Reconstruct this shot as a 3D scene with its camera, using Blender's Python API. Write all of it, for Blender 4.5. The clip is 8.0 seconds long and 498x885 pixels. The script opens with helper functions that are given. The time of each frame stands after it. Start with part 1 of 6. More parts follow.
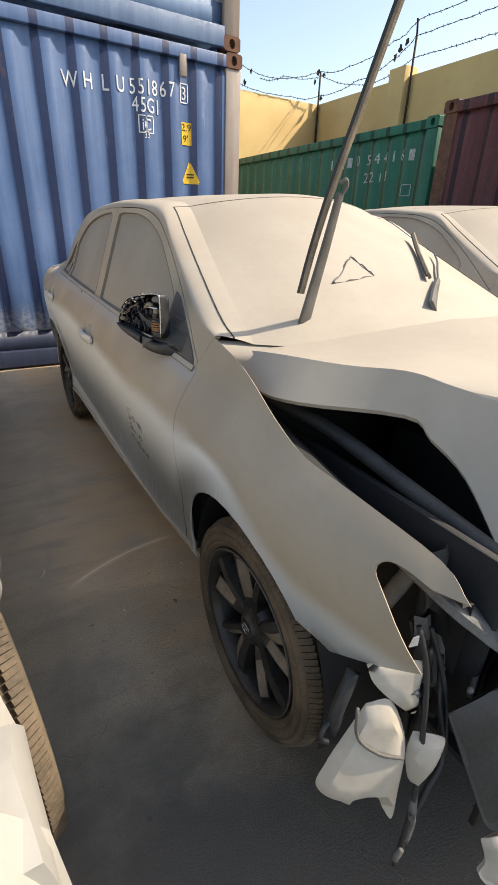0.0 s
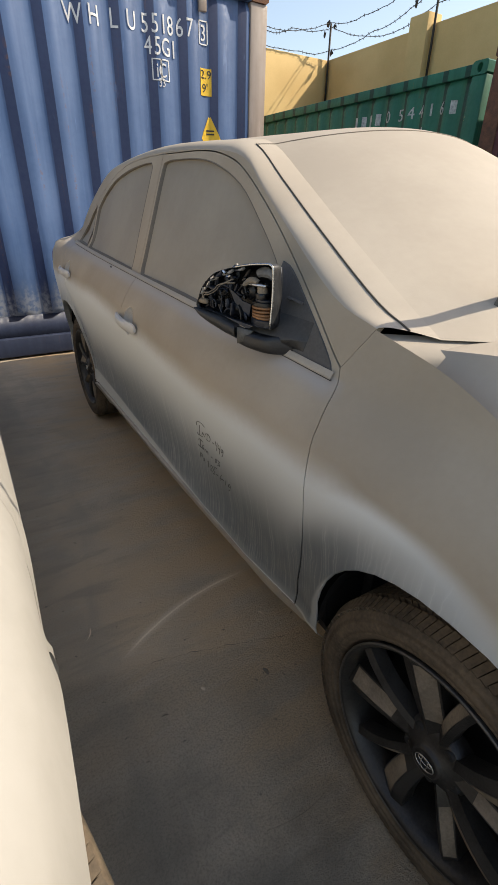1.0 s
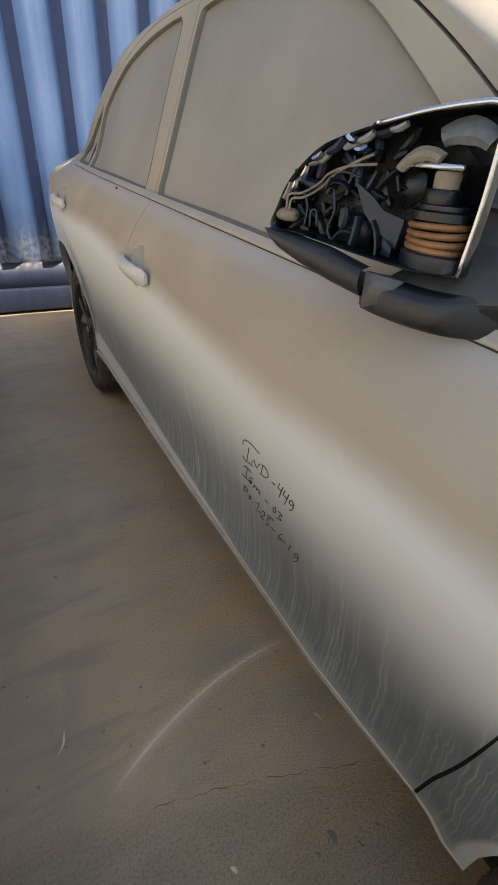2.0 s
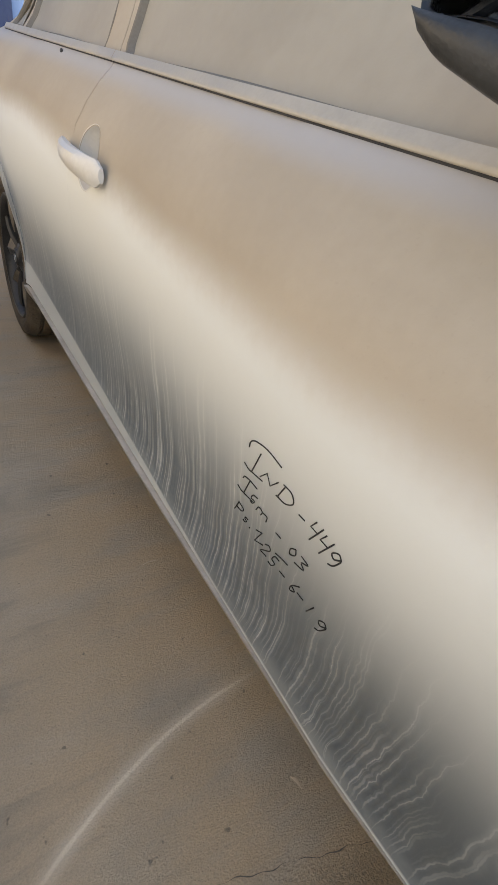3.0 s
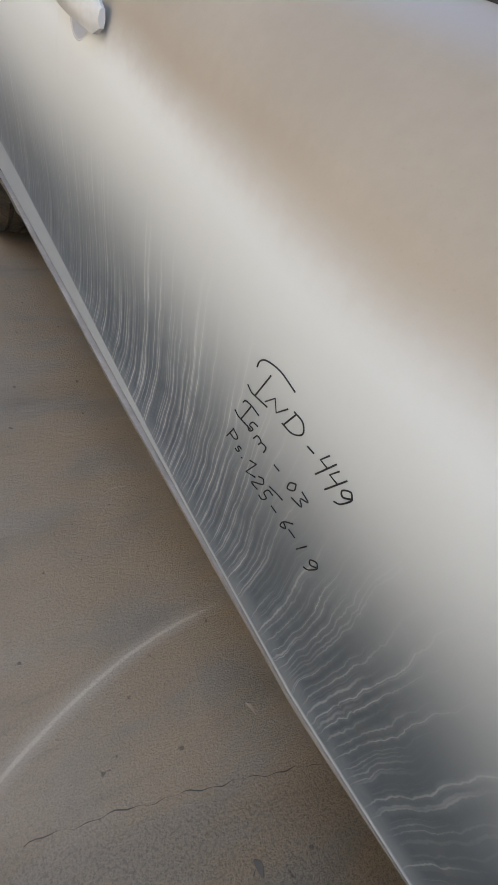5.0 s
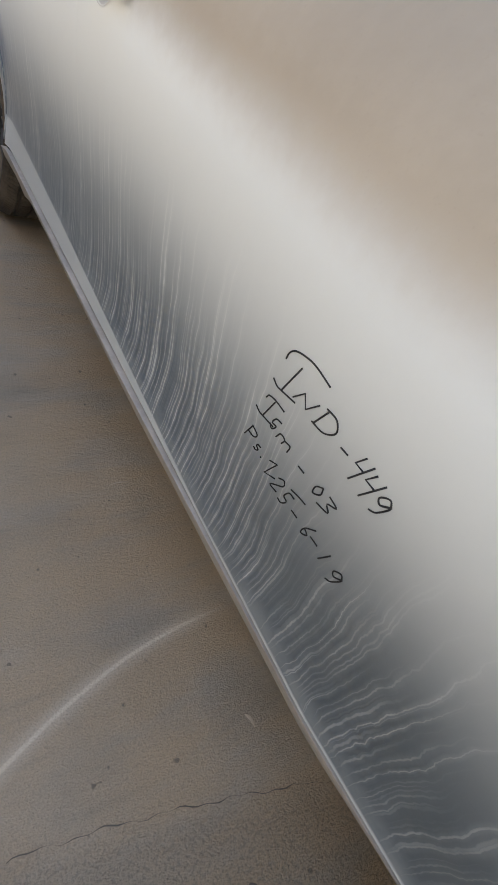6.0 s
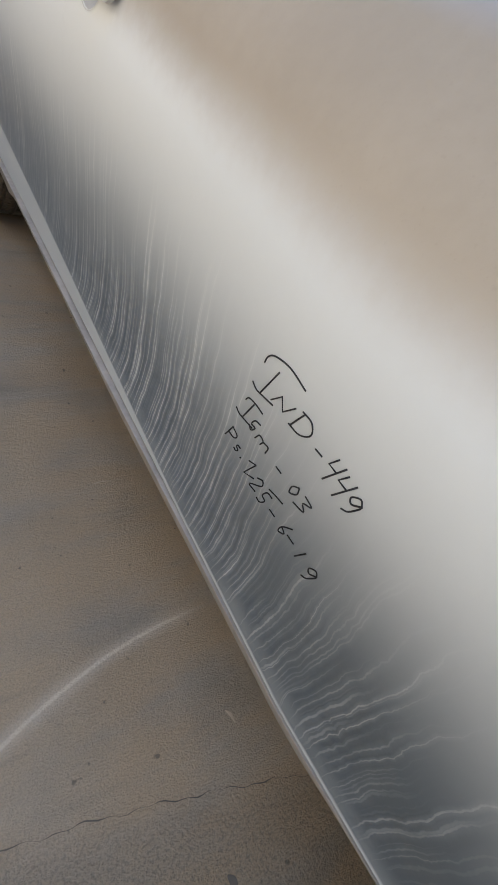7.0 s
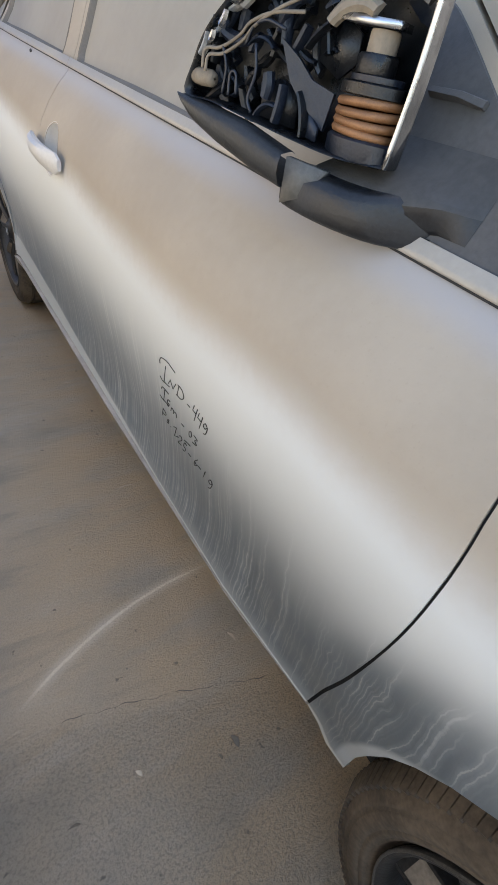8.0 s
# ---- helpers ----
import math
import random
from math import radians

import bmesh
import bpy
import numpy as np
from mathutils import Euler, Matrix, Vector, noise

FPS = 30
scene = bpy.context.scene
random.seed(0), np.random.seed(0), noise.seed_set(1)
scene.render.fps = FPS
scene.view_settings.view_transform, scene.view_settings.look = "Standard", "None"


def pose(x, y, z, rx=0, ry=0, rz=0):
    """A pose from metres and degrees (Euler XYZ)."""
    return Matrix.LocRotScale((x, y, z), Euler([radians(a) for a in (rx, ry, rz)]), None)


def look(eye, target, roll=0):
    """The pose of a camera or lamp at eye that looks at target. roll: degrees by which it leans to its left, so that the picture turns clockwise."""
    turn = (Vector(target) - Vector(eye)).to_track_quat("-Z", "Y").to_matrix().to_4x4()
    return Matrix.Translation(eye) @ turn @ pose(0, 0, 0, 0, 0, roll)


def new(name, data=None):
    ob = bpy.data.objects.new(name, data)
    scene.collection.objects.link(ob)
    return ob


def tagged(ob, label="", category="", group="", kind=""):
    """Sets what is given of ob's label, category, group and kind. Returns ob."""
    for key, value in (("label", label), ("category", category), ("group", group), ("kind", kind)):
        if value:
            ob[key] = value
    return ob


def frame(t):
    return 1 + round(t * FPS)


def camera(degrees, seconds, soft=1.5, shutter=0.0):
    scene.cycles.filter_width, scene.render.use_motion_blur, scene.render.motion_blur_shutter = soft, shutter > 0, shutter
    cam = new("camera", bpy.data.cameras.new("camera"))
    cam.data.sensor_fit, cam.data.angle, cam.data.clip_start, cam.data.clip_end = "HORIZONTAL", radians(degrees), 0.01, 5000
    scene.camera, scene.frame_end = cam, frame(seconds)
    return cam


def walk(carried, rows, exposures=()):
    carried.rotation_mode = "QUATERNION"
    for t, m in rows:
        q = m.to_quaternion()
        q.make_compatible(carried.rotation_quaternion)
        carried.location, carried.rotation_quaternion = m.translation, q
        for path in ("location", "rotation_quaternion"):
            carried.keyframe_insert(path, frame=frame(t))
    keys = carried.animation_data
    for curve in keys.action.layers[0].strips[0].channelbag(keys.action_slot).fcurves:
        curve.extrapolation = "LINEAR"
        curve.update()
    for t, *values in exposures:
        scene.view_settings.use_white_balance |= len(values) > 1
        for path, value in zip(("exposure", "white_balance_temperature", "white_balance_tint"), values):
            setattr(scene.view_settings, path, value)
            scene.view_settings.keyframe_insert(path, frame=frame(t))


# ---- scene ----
cam = camera(57.4, 8.0)
PATH = [
    (0, (-1.314, 0.887, 1.349), (-0.388, 2.444, 0.501), 2.2),
    (0.2, (-1.335, 1.015, 1.343), (-0.546, 2.637, 0.478), 1.2),
    (0.5, (-1.358, 1.201, 1.331), (-0.497, 2.785, 0.466), 1.1),
    (0.7, (-1.396, 1.308, 1.310), (-0.458, 2.848, 0.445), 1.4),
    (1, (-1.378, 1.462, 1.268), (-0.456, 2.973, 0.338), 1.4),
    (1.2, (-1.345, 1.604, 1.219), (-0.455, 3.097, 0.231), 1.5),
    (1.5, (-1.256, 1.822, 1.18), (-0.415, 3.311, 0.143), 2.3),
    (1.7, (-1.219, 1.911, 1.153), (-0.372, 3.392, 0.108), 2.8),
    (2.8, (-1.186, 2.218, 0.997), (-0.233, 3.56, -0.139), 11.0),
    (3, (-1.141, 2.283, 0.978), (-0.092, 3.532, -0.18), 13.4),
    (3.5, (-1.097, 2.329, 0.95), (0.024, 3.448, -0.272), 14.8),
    (4, (-1.115, 2.323, 0.924), (0.006, 3.402, -0.334), 17.7),
    (4.5, (-1.134, 2.314, 0.91), (-0.003, 3.341, -0.382), 22.4),
    (5, (-1.149, 2.322, 0.92), (-0.021, 3.329, -0.39), 24.6),
    (6.5, (-1.149, 2.359, 0.871), (0.014, 3.35, -0.42), 28.6),
    (7, (-1.151, 2.343, 0.896), (0.038, 3.315, -0.385), 29.1),
    (7.5, (-1.138, 2.274, 0.927), (0.065, 3.242, -0.344), 27.5),
    (7.7, (-1.141, 2.188, 0.959), (0.044, 3.191, -0.302), 24.2),
    (8, (-1.148, 2.0, 1.07), (-0.155, 3.194, -0.19), 12.2),
]
walk(cam, [(t, look(eye, target, roll)) for t, eye, target, roll in PATH], exposures=[(0.0, 1.03, 7700, 10), (0.5, 0.79, 7650, 10), (1.0, 0.79, 7700, 10), (1.7, 1.14, 7700, 10), (2.8, 1.96, 7900, 10), (3.1, 2.0, 7900, 10), (3.6, 1.96, 7350, 10), (4.5, 1.93, 6900, 10), (6.3, 1.93, 6850, 10), (7.5, 1.95, 6950, 10), (8.0, 2.06, 7000, 10)])

# ---- light: clear sky, one sun ----
SUN_DIR = Vector((-1.0, 0.42, -1.06)).normalized()
world = bpy.data.worlds.new("sky")
scene.world = world
world.use_nodes = True
wn = world.node_tree
sky = wn.nodes.new("ShaderNodeTexSky")
sky.sky_type = "NISHITA"
sky.sun_disc = False
sky.sun_elevation = math.asin(-SUN_DIR.z)
sky.sun_rotation = math.atan2(-SUN_DIR.x, -SUN_DIR.y)
sky.air_density, sky.dust_density = 1.0, 1.5
wn.nodes["Background"].inputs["Strength"].default_value = 0.146
wn.links.new(sky.outputs[0], wn.nodes["Background"].inputs["Color"])
sun_data = bpy.data.lights.new("sun", "SUN")
sun_data.energy, sun_data.angle, sun_data.color = 3.1, radians(0.55), (1.0, 0.96, 0.89)
sun = new("sun", sun_data)
sun.matrix_world = look((20, -8, 22), Vector((20, -8, 22)) + SUN_DIR)


# ---- materials ----
class Nodes:
    """A small helper that builds one node material."""

    def __init__(self, name, rough=0.6, metal=0.0, colour=(0.5, 0.5, 0.5)):
        self.mat = bpy.data.materials.new(name)
        self.mat.use_nodes = True
        self.tree = self.mat.node_tree
        self.bsdf = self.tree.nodes["Principled BSDF"]
        self.set("Roughness", rough)
        self.set("Metallic", metal)
        self.set("Base Color", (*colour, 1))

    def set(self, key, value):
        if isinstance(value, bpy.types.NodeSocket):
            self.tree.links.new(value, self.bsdf.inputs[key])
        else:
            self.bsdf.inputs[key].default_value = value

    def put(self, socket, value):
        if isinstance(value, bpy.types.NodeSocket):
            self.tree.links.new(value, socket)
        else:
            socket.default_value = value

    def coords(self, scale=(1, 1, 1), world_space=False, offset=(0, 0, 0)):
        if world_space:
            src = self.tree.nodes.new("ShaderNodeNewGeometry").outputs["Position"]
        else:
            src = self.tree.nodes.new("ShaderNodeTexCoord").outputs["Object"]
        m = self.tree.nodes.new("ShaderNodeMapping")
        m.inputs["Scale"].default_value = scale
        m.inputs["Location"].default_value = offset
        self.tree.links.new(src, m.inputs["Vector"])
        return m.outputs[0]

    def axis(self, vec, which):
        n = self.tree.nodes.new("ShaderNodeSeparateXYZ")
        self.tree.links.new(vec, n.inputs[0])
        return n.outputs[which]

    def noise(self, vec, scale, detail=4, rough=0.55, distort=0.0):
        n = self.tree.nodes.new("ShaderNodeTexNoise")
        self.tree.links.new(vec, n.inputs["Vector"])
        n.inputs["Scale"].default_value, n.inputs["Detail"].default_value = scale, detail
        n.inputs["Roughness"].default_value, n.inputs["Distortion"].default_value = rough, distort
        return n.outputs["Fac"]

    def math(self, op, a, b=0.0, c=0.0, clamp=False):
        n = self.tree.nodes.new("ShaderNodeMath")
        n.operation, n.use_clamp = op, clamp
        for k, v in enumerate((a, b, c)):
            self.put(n.inputs[k], v)
        return n.outputs[0]

    def fit(self, v, lo, hi, out_lo=0.0, out_hi=1.0, smooth=True):
        n = self.tree.nodes.new("ShaderNodeMapRange")
        n.interpolation_type = "SMOOTHSTEP" if smooth else "LINEAR"
        for key, value in (("Value", v), ("From Min", lo), ("From Max", hi), ("To Min", out_lo), ("To Max", out_hi)):
            self.put(n.inputs[key], value)
        return n.outputs["Result"]

    def mix(self, fac, a, b):
        n = self.tree.nodes.new("ShaderNodeMix")
        n.data_type = "RGBA"
        self.put(n.inputs["Factor"], fac)
        for key, v in (("A", a), ("B", b)):
            sock = [q for q in n.inputs if q.name == key and q.type == "RGBA"][0]
            self.put(sock, v if isinstance(v, bpy.types.NodeSocket) else (*v, 1))
        return [q for q in n.outputs if q.type == "RGBA"][0]

    def bump(self, height, strength=0.3, distance=0.01):
        n = self.tree.nodes.new("ShaderNodeBump")
        n.inputs["Strength"].default_value, n.inputs["Distance"].default_value = strength, distance
        self.tree.links.new(height, n.inputs["Height"])
        self.tree.links.new(n.outputs[0], self.bsdf.inputs["Normal"])


def plain(name, colour, rough=0.6, metal=0.0, vary=0.25, scale=8.0, bump=0.15):
    """A surface with two scales of mottling and fine relief."""
    n = Nodes(name, rough, metal)
    v = n.coords()
    big, fine = n.noise(v, scale, 5), n.noise(v, scale * 14, 3)
    dark = tuple(c * (1 - vary) for c in colour)
    light = tuple(min(1, c * (1 + vary * 0.6)) for c in colour)
    f = n.math("ADD", n.math("MULTIPLY", big, 0.7), n.math("MULTIPLY", fine, 0.3))
    n.set("Base Color", n.mix(n.fit(f, 0.3, 0.7), dark, light))
    n.set("Roughness", n.fit(big, 0.3, 0.7, max(0.05, rough - 0.1), min(1, rough + 0.12)))
    if bump:
        n.bump(fine, bump, 0.004)
    return n.mat


DUST_DARK, DUST_LIGHT = (0.340, 0.278, 0.205), (0.43, 0.358, 0.270)


def dusty_paint():
    """Silver paint under a coat of dust that thins out and is washed into runs low on the flanks."""
    n = Nodes("dusty silver paint", 0.5)
    v = n.coords()
    z, y = n.axis(v, 2), n.axis(v, 1)
    big, fine = n.noise(v, 1.6, 3), n.noise(v, 60, 4)
    speck = n.noise(v, 260, 2)
    dust = n.mix(n.fit(n.math("ADD", n.math("MULTIPLY", big, 0.9), n.math("MULTIPLY", fine, 0.1)), 0.33, 0.67), DUST_DARK, DUST_LIGHT)
    dust = n.mix(n.fit(speck, 0.62, 0.75, 0.0, 0.16), dust, (0.30, 0.24, 0.18))
    # thinner, greyer dust in the lee of the belt moulding
    below = n.math("SUBTRACT", n.math("ADD", n.math("MULTIPLY", y, 0.036), 0.9517), z)
    below = n.math("ADD", below, n.math("MULTIPLY", n.math("SUBTRACT", big, 0.5), 0.03))
    side = n.math("MULTIPLY", n.fit(n.math("ABSOLUTE", n.axis(v, 0)), 0.70, 0.76), n.fit(y, 0.36, 0.44))
    lee = n.math("MULTIPLY", n.math("MULTIPLY", n.fit(below, 0.050, 0.016), n.fit(below, -0.004, 0.006)), side)
    dust = n.mix(n.math("MULTIPLY", lee, 0.7), dust, (0.37, 0.36, 0.365))
    near, lip = 0.0, 0.0
    for yc in (0.0, 2.7):  # spray has washed the dust off round the wheel arches, and dust lies on their lips
        dy = n.math("SUBTRACT", y, yc)
        dz = n.math("MULTIPLY", n.math("SUBTRACT", z, 0.33), 0.88)
        d = n.math("SQRT", n.math("ADD", n.math("MULTIPLY", dy, dy), n.math("MULTIPLY", dz, dz)))
        near = n.math("MAXIMUM", near, n.fit(d, 0.51, 0.39))
        lip = n.math("MAXIMUM", lip, n.fit(d, 0.362, 0.351, 0.0, 0.55))
    near = n.math("MULTIPLY", near, n.fit(y, -0.30, 0.10))
    # runs: single trails side by side, each with its own place, length, width and strength;
    # thin and straight towards the rear, broader and crooked towards the front
    front = n.fit(y, 1.05, 0.62)
    kink = n.noise(n.coords((1, 22, 34)), 1.0, 3, 0.6)
    sway = n.noise(n.coords((1, 9, 9), offset=(3, 5, 1)), 1.0, 2)
    drift = n.math("ADD", n.math("MULTIPLY", n.math("MULTIPLY", n.math("SUBTRACT", kink, 0.5), 0.0085), n.math("ADD", 0.25, front)),
                   n.math("MULTIPLY", n.math("SUBTRACT", sway, 0.5), 0.026))
    trails, halo = 0.0, 0.0
    for freq, shift, top, wide in ((96.0, 0.0, 0.775, 0.0008), (73.0, 0.11, 0.78, 0.0010), (53.0, 0.37, 0.77, 0.0012), (31.0, 0.7, 0.76, 0.0014)):
        u = n.math("ADD", n.math("MULTIPLY", n.math("ADD", y, drift), freq), shift)
        cell = n.math("FLOOR", u)
        rnd = n.tree.nodes.new("ShaderNodeTexWhiteNoise")
        rnd.noise_dimensions = "1D"
        n.put(rnd.inputs["W"], n.math("ADD", cell, 0.5 + shift))
        off = n.math("ADD", 0.5, n.math("MULTIPLY", n.math("SUBTRACT", rnd.outputs["Value"], 0.5), 0.55))
        dist = n.math("ABSOLUTE", n.math("SUBTRACT", n.math("SUBTRACT", u, cell), off))
        width = n.math("MULTIPLY", n.math("ADD", wide * 0.6, n.math("MULTIPLY", n.axis(rnd.outputs["Color"], 0), wide)), n.math("ADD", 1.15, n.math("MULTIPLY", front, 0.25)))
        ratio = n.math("DIVIDE", dist, n.math("MULTIPLY", width, freq))
        sep = n.axis(rnd.outputs["Color"], 1)
        start = n.math("ADD", n.math("SUBTRACT", n.math("SUBTRACT", top, n.math("MULTIPLY", front, 0.07)), n.math("MULTIPLY", sep, 0.24)), n.math("MULTIPLY", near, 0.19))
        grow = n.fit(n.math("SUBTRACT", start, z), 0.0, 0.13)
        power = n.math("MULTIPLY", grow, n.math("MULTIPLY", n.math("ADD", 0.05, n.math("MULTIPLY", n.math("POWER", n.axis(rnd.outputs["Color"], 2), 1.7), 0.66)), n.fit(y, 0.55, 1.1, 0.72, 1.6)))
        trails = n.math("MAXIMUM", trails, n.math("MULTIPLY", n.fit(ratio, 1.0, 0.2), power))
        halo = n.math("MAXIMUM", halo, n.math("MULTIPLY", n.fit(ratio, 5.0, 0.5), n.math("MULTIPLY", power, 0.34)))
    patchy = n.fit(n.noise(n.coords((1, 12, 16)), 1.0, 4, 0.7), 0.30, 0.62, 0.45, 1.0)
    trails = n.math("MULTIPLY", n.math("MAXIMUM", trails, halo), patchy)
    edge = n.math("ADD", z, n.math("MULTIPLY", n.math("SUBTRACT", big, 0.5), 0.05))
    edge = n.math("ADD", edge, n.math("MULTIPLY", n.math("SUBTRACT", n.noise(v, 4.0, 3, 0.5), 0.5), 0.018))
    edge = n.math("SUBTRACT", edge, n.math("MULTIPLY", near, 0.13))
    climb = n.fit(y, 0.95, 2.1, 0.0, 0.062)
    high = n.math("SUBTRACT", n.math("ADD", edge, n.fit(y, 0.30, -0.05, 0.0, 0.12)), climb)
    cover = n.fit(n.math("ADD", high, n.math("MULTIPLY", n.math("SUBTRACT", fine, 0.5), 0.012)), 0.77, 0.85, 0.0, 1.0)
    # pale film; the white car's sheen on it is put into the colour too
    pale = n.fit(n.math("SUBTRACT", edge, n.fit(y, 0.95, 0.45, 0.0, 0.02)), 0.435, 0.765, 0.0, 1.0)
    # a pale band along the foot of the doors, wider and with a sharp edge towards the rear, a thin haze above it
    rise = n.math("MULTIPLY", n.math("MAXIMUM", n.math("SUBTRACT", y, 0.95), 0.0), 0.050)
    low = n.math("SUBTRACT", n.math("SUBTRACT", z, 0.350), rise)
    foot = n.fit(low, 0.004, -0.003, 0.0, 0.86)
    haze = n.math("MULTIPLY", n.fit(low, 0.045, 0.0, 0.0, 0.30), patchy)
    marks = n.math("MAXIMUM", n.math("MAXIMUM", trails, lip), n.math("MAXIMUM", foot, haze))
    bare = n.math("MULTIPLY", n.math("SUBTRACT", 1.0, marks), n.math("SUBTRACT", 1.0, n.math("ADD", pale, n.math("MULTIPLY", n.math("SUBTRACT", fine, 0.5), 0.03))))
    thin = n.math("SUBTRACT", 1.0, bare, clamp=True)
    # bare paint lighter and bluer to the rear: sky reflection put into the colour
    base = n.mix(thin, n.mix(front, (0.243, 0.285, 0.322), (0.205, 0.236, 0.258)), (0.675, 0.685, 0.660))
    n.set("Base Color", n.mix(cover, base, dust))
    n.set("Metallic", n.math("MULTIPLY", n.fit(thin, 0.0, 1.0, 0.6, 0.0, False), n.fit(cover, 0.0, 0.8, 1.0, 0.0)))
    n.set("Roughness", n.math("MAXIMUM", n.fit(cover, 0.0, 0.7, 0.30, 0.8), n.fit(thin, 0.0, 0.9, 0.30, 0.48)))
    n.bump(n.math("ADD", fine, speck), 0.04, 0.002)
    return n.mat


def dust_coat(name, dark, light, rough=0.8, scale=2.5):
    n = Nodes(name, rough)
    v = n.coords()
    big, fine, speck = n.noise(v, scale, 5), n.noise(v, 45, 4), n.noise(v, 320, 2)
    f = n.math("ADD", n.math("MULTIPLY", big, 0.85), n.math("MULTIPLY", fine, 0.15))
    n.set("Base Color", n.mix(n.fit(f, 0.33, 0.67), dark, light))
    n.bump(n.math("ADD", fine, speck), 0.05, 0.002)
    return n.mat


ARC = (-0.7085, 1.6948, 0.9140)  # centre and radius of the arc of reflected sunlight painted on the floor


def concrete():
    """Worn grey concrete with brown dust, scuffs, cracks and a painted arc of reflected sunlight."""
    n = Nodes("dusty concrete floor", 0.75)
    v = n.coords(world_space=True)
    big, mid, fine = n.noise(v, 0.9, 5), n.noise(v, 5.0, 6, 0.65), n.noise(v, 90, 4, 0.7)
    grain = n.noise(v, 330, 3, 0.7)
    lumps = n.noise(v, 24, 3, 0.6)
    base = n.mix(n.fit(mid, 0.3, 0.7), (0.43, 0.368, 0.285), (0.61, 0.525, 0.412))
    x, y = n.axis(v, 0), n.axis(v, 1)
    brown = n.fit(n.math("ADD", n.math("MULTIPLY", big, 0.7), n.math("MULTIPLY", mid, 0.3)), 0.44, 0.60)
    base = n.mix(n.math("MULTIPLY", brown, 0.65), base, (0.60, 0.44, 0.28))
    # soft swept streaks across the alley
    streaks = n.noise(n.coords((1.3, 8, 1), True), 2.0, 5, 0.6, 0.7)
    base = n.mix(n.fit(streaks, 0.50, 0.72, 0, 0.55), base, (0.63, 0.54, 0.43))
    base = n.mix(n.fit(streaks, 0.46, 0.30, 0, 0.50), base, (0.32, 0.278, 0.22))
    smear = n.noise(n.coords((2.2, 0.8, 1), True, (3, 1, 0)), 1.6, 4, 0.5, 1.2)
    base = n.mix(n.fit(smear, 0.52, 0.70, 0, 0.45), base, (0.33, 0.298, 0.245))
    # the floor turns greyer and darker towards the white car
    tread = n.math("ADD", x, n.math("MULTIPLY", n.math("SUBTRACT", n.noise(v, 2.2, 4, 0.6), 0.5), 0.5))
    base = n.mix(n.fit(tread, -1.10, -1.36, 0, 0.50), base, (0.275, 0.252, 0.212))
    # brighter brown drifts along the car's sill
    sill_brown = n.math("MULTIPLY", n.fit(n.math("ADD", x, n.math("MULTIPLY", n.math("SUBTRACT", big, 0.5), 0.5)), -1.20, -0.86), n.fit(n.noise(n.coords((1.5, 6, 1), True), 1.6, 4, 0.6), 0.32, 0.60, 0.25, 1.0))
    base = n.mix(n.math("MULTIPLY", sill_brown, 0.72), base, (0.66, 0.465, 0.275))
    # a darker patch with a ragged edge by the front wheel
    dark_front = n.math("ADD", y, n.math("MULTIPLY", n.math("SUBTRACT", n.noise(v, 2.1, 6, 0.65), 0.5), 1.5))
    base = n.mix(n.fit(dark_front, 2.10, 1.35, 0, 0.90), base, (0.075, 0.078, 0.076))
    # a rougher, barer slab in front of the crack
    slab = n.math("SUBTRACT", n.math("SUBTRACT", 2.40, n.math("MULTIPLY", n.math("ADD", x, 1.14), 0.30)), y)
    slab = n.math("ADD", slab, n.math("MULTIPLY", n.math("SUBTRACT", mid, 0.5), 0.10))
    bare = n.fit(slab, -0.02, 0.05)
    gravel = n.noise(v, 170, 4, 0.75)
    base = n.mix(n.math("MULTIPLY", n.fit(gravel, 0.52, 0.40), n.math("ADD", 0.14, n.math("MULTIPLY", bare, 0.26))), base, (0.17, 0.155, 0.13))
    pits = n.noise(v, 38, 2)
    base = n.mix(n.fit(pits, 0.70, 0.75, 0, 0.6), base, (0.09, 0.082, 0.07))
    base = n.mix(n.fit(grain, 0.40, 0.60, 0.16, 0.0), base, (0.19, 0.165, 0.13))
    base = n.mix(n.fit(fine, 0.60, 0.78, 0, 0.28), base, (0.62, 0.55, 0.45))
    # a pale arc of reflected sunlight put into the floor colour, feathered at both sides
    dx, dy = n.math("SUBTRACT", x, ARC[0]), n.math("SUBTRACT", y, ARC[1])
    off = n.math("SUBTRACT", n.math("SQRT", n.math("ADD", n.math("MULTIPLY", dx, dx), n.math("MULTIPLY", dy, dy))), ARC[2])
    off = n.math("ABSOLUTE", n.math("ADD", off, n.math("MULTIPLY", n.math("SUBTRACT", mid, 0.5), 0.006)))
    run = n.math("MULTIPLY", n.fit(x, -1.225, -1.12), n.fit(x, -0.66, -0.80))
    run = n.math("MULTIPLY", run, n.fit(y, 2.0, 2.3))
    core = n.math("MULTIPLY", n.fit(off, 0.0080, 0.001), n.fit(fine, 0.35, 0.55, 0.85, 1.0))
    core = n.math("MAXIMUM", core, n.fit(off, 0.026, 0.0, 0.0, 0.46))
    base = n.mix(n.math("MULTIPLY", core, run), base, (0.86, 0.74, 0.58))
    n.set("Base Color", base)
    n.set("Roughness", n.fit(mid, 0.3, 0.7, 0.6, 0.85))
    rough_bump = n.math("MULTIPLY", n.math("ADD", gravel, n.math("MULTIPLY", lumps, 0.8)), n.math("ADD", 0.25, n.math("MULTIPLY", bare, 1.1)))
    n.bump(n.math("ADD", n.math("ADD", n.math("MULTIPLY", mid, 1.2), rough_bump), n.math("ADD", n.math("MULTIPLY", fine, 0.7), n.math("MULTIPLY", grain, 0.5))), 0.85, 0.008)
    return n.mat


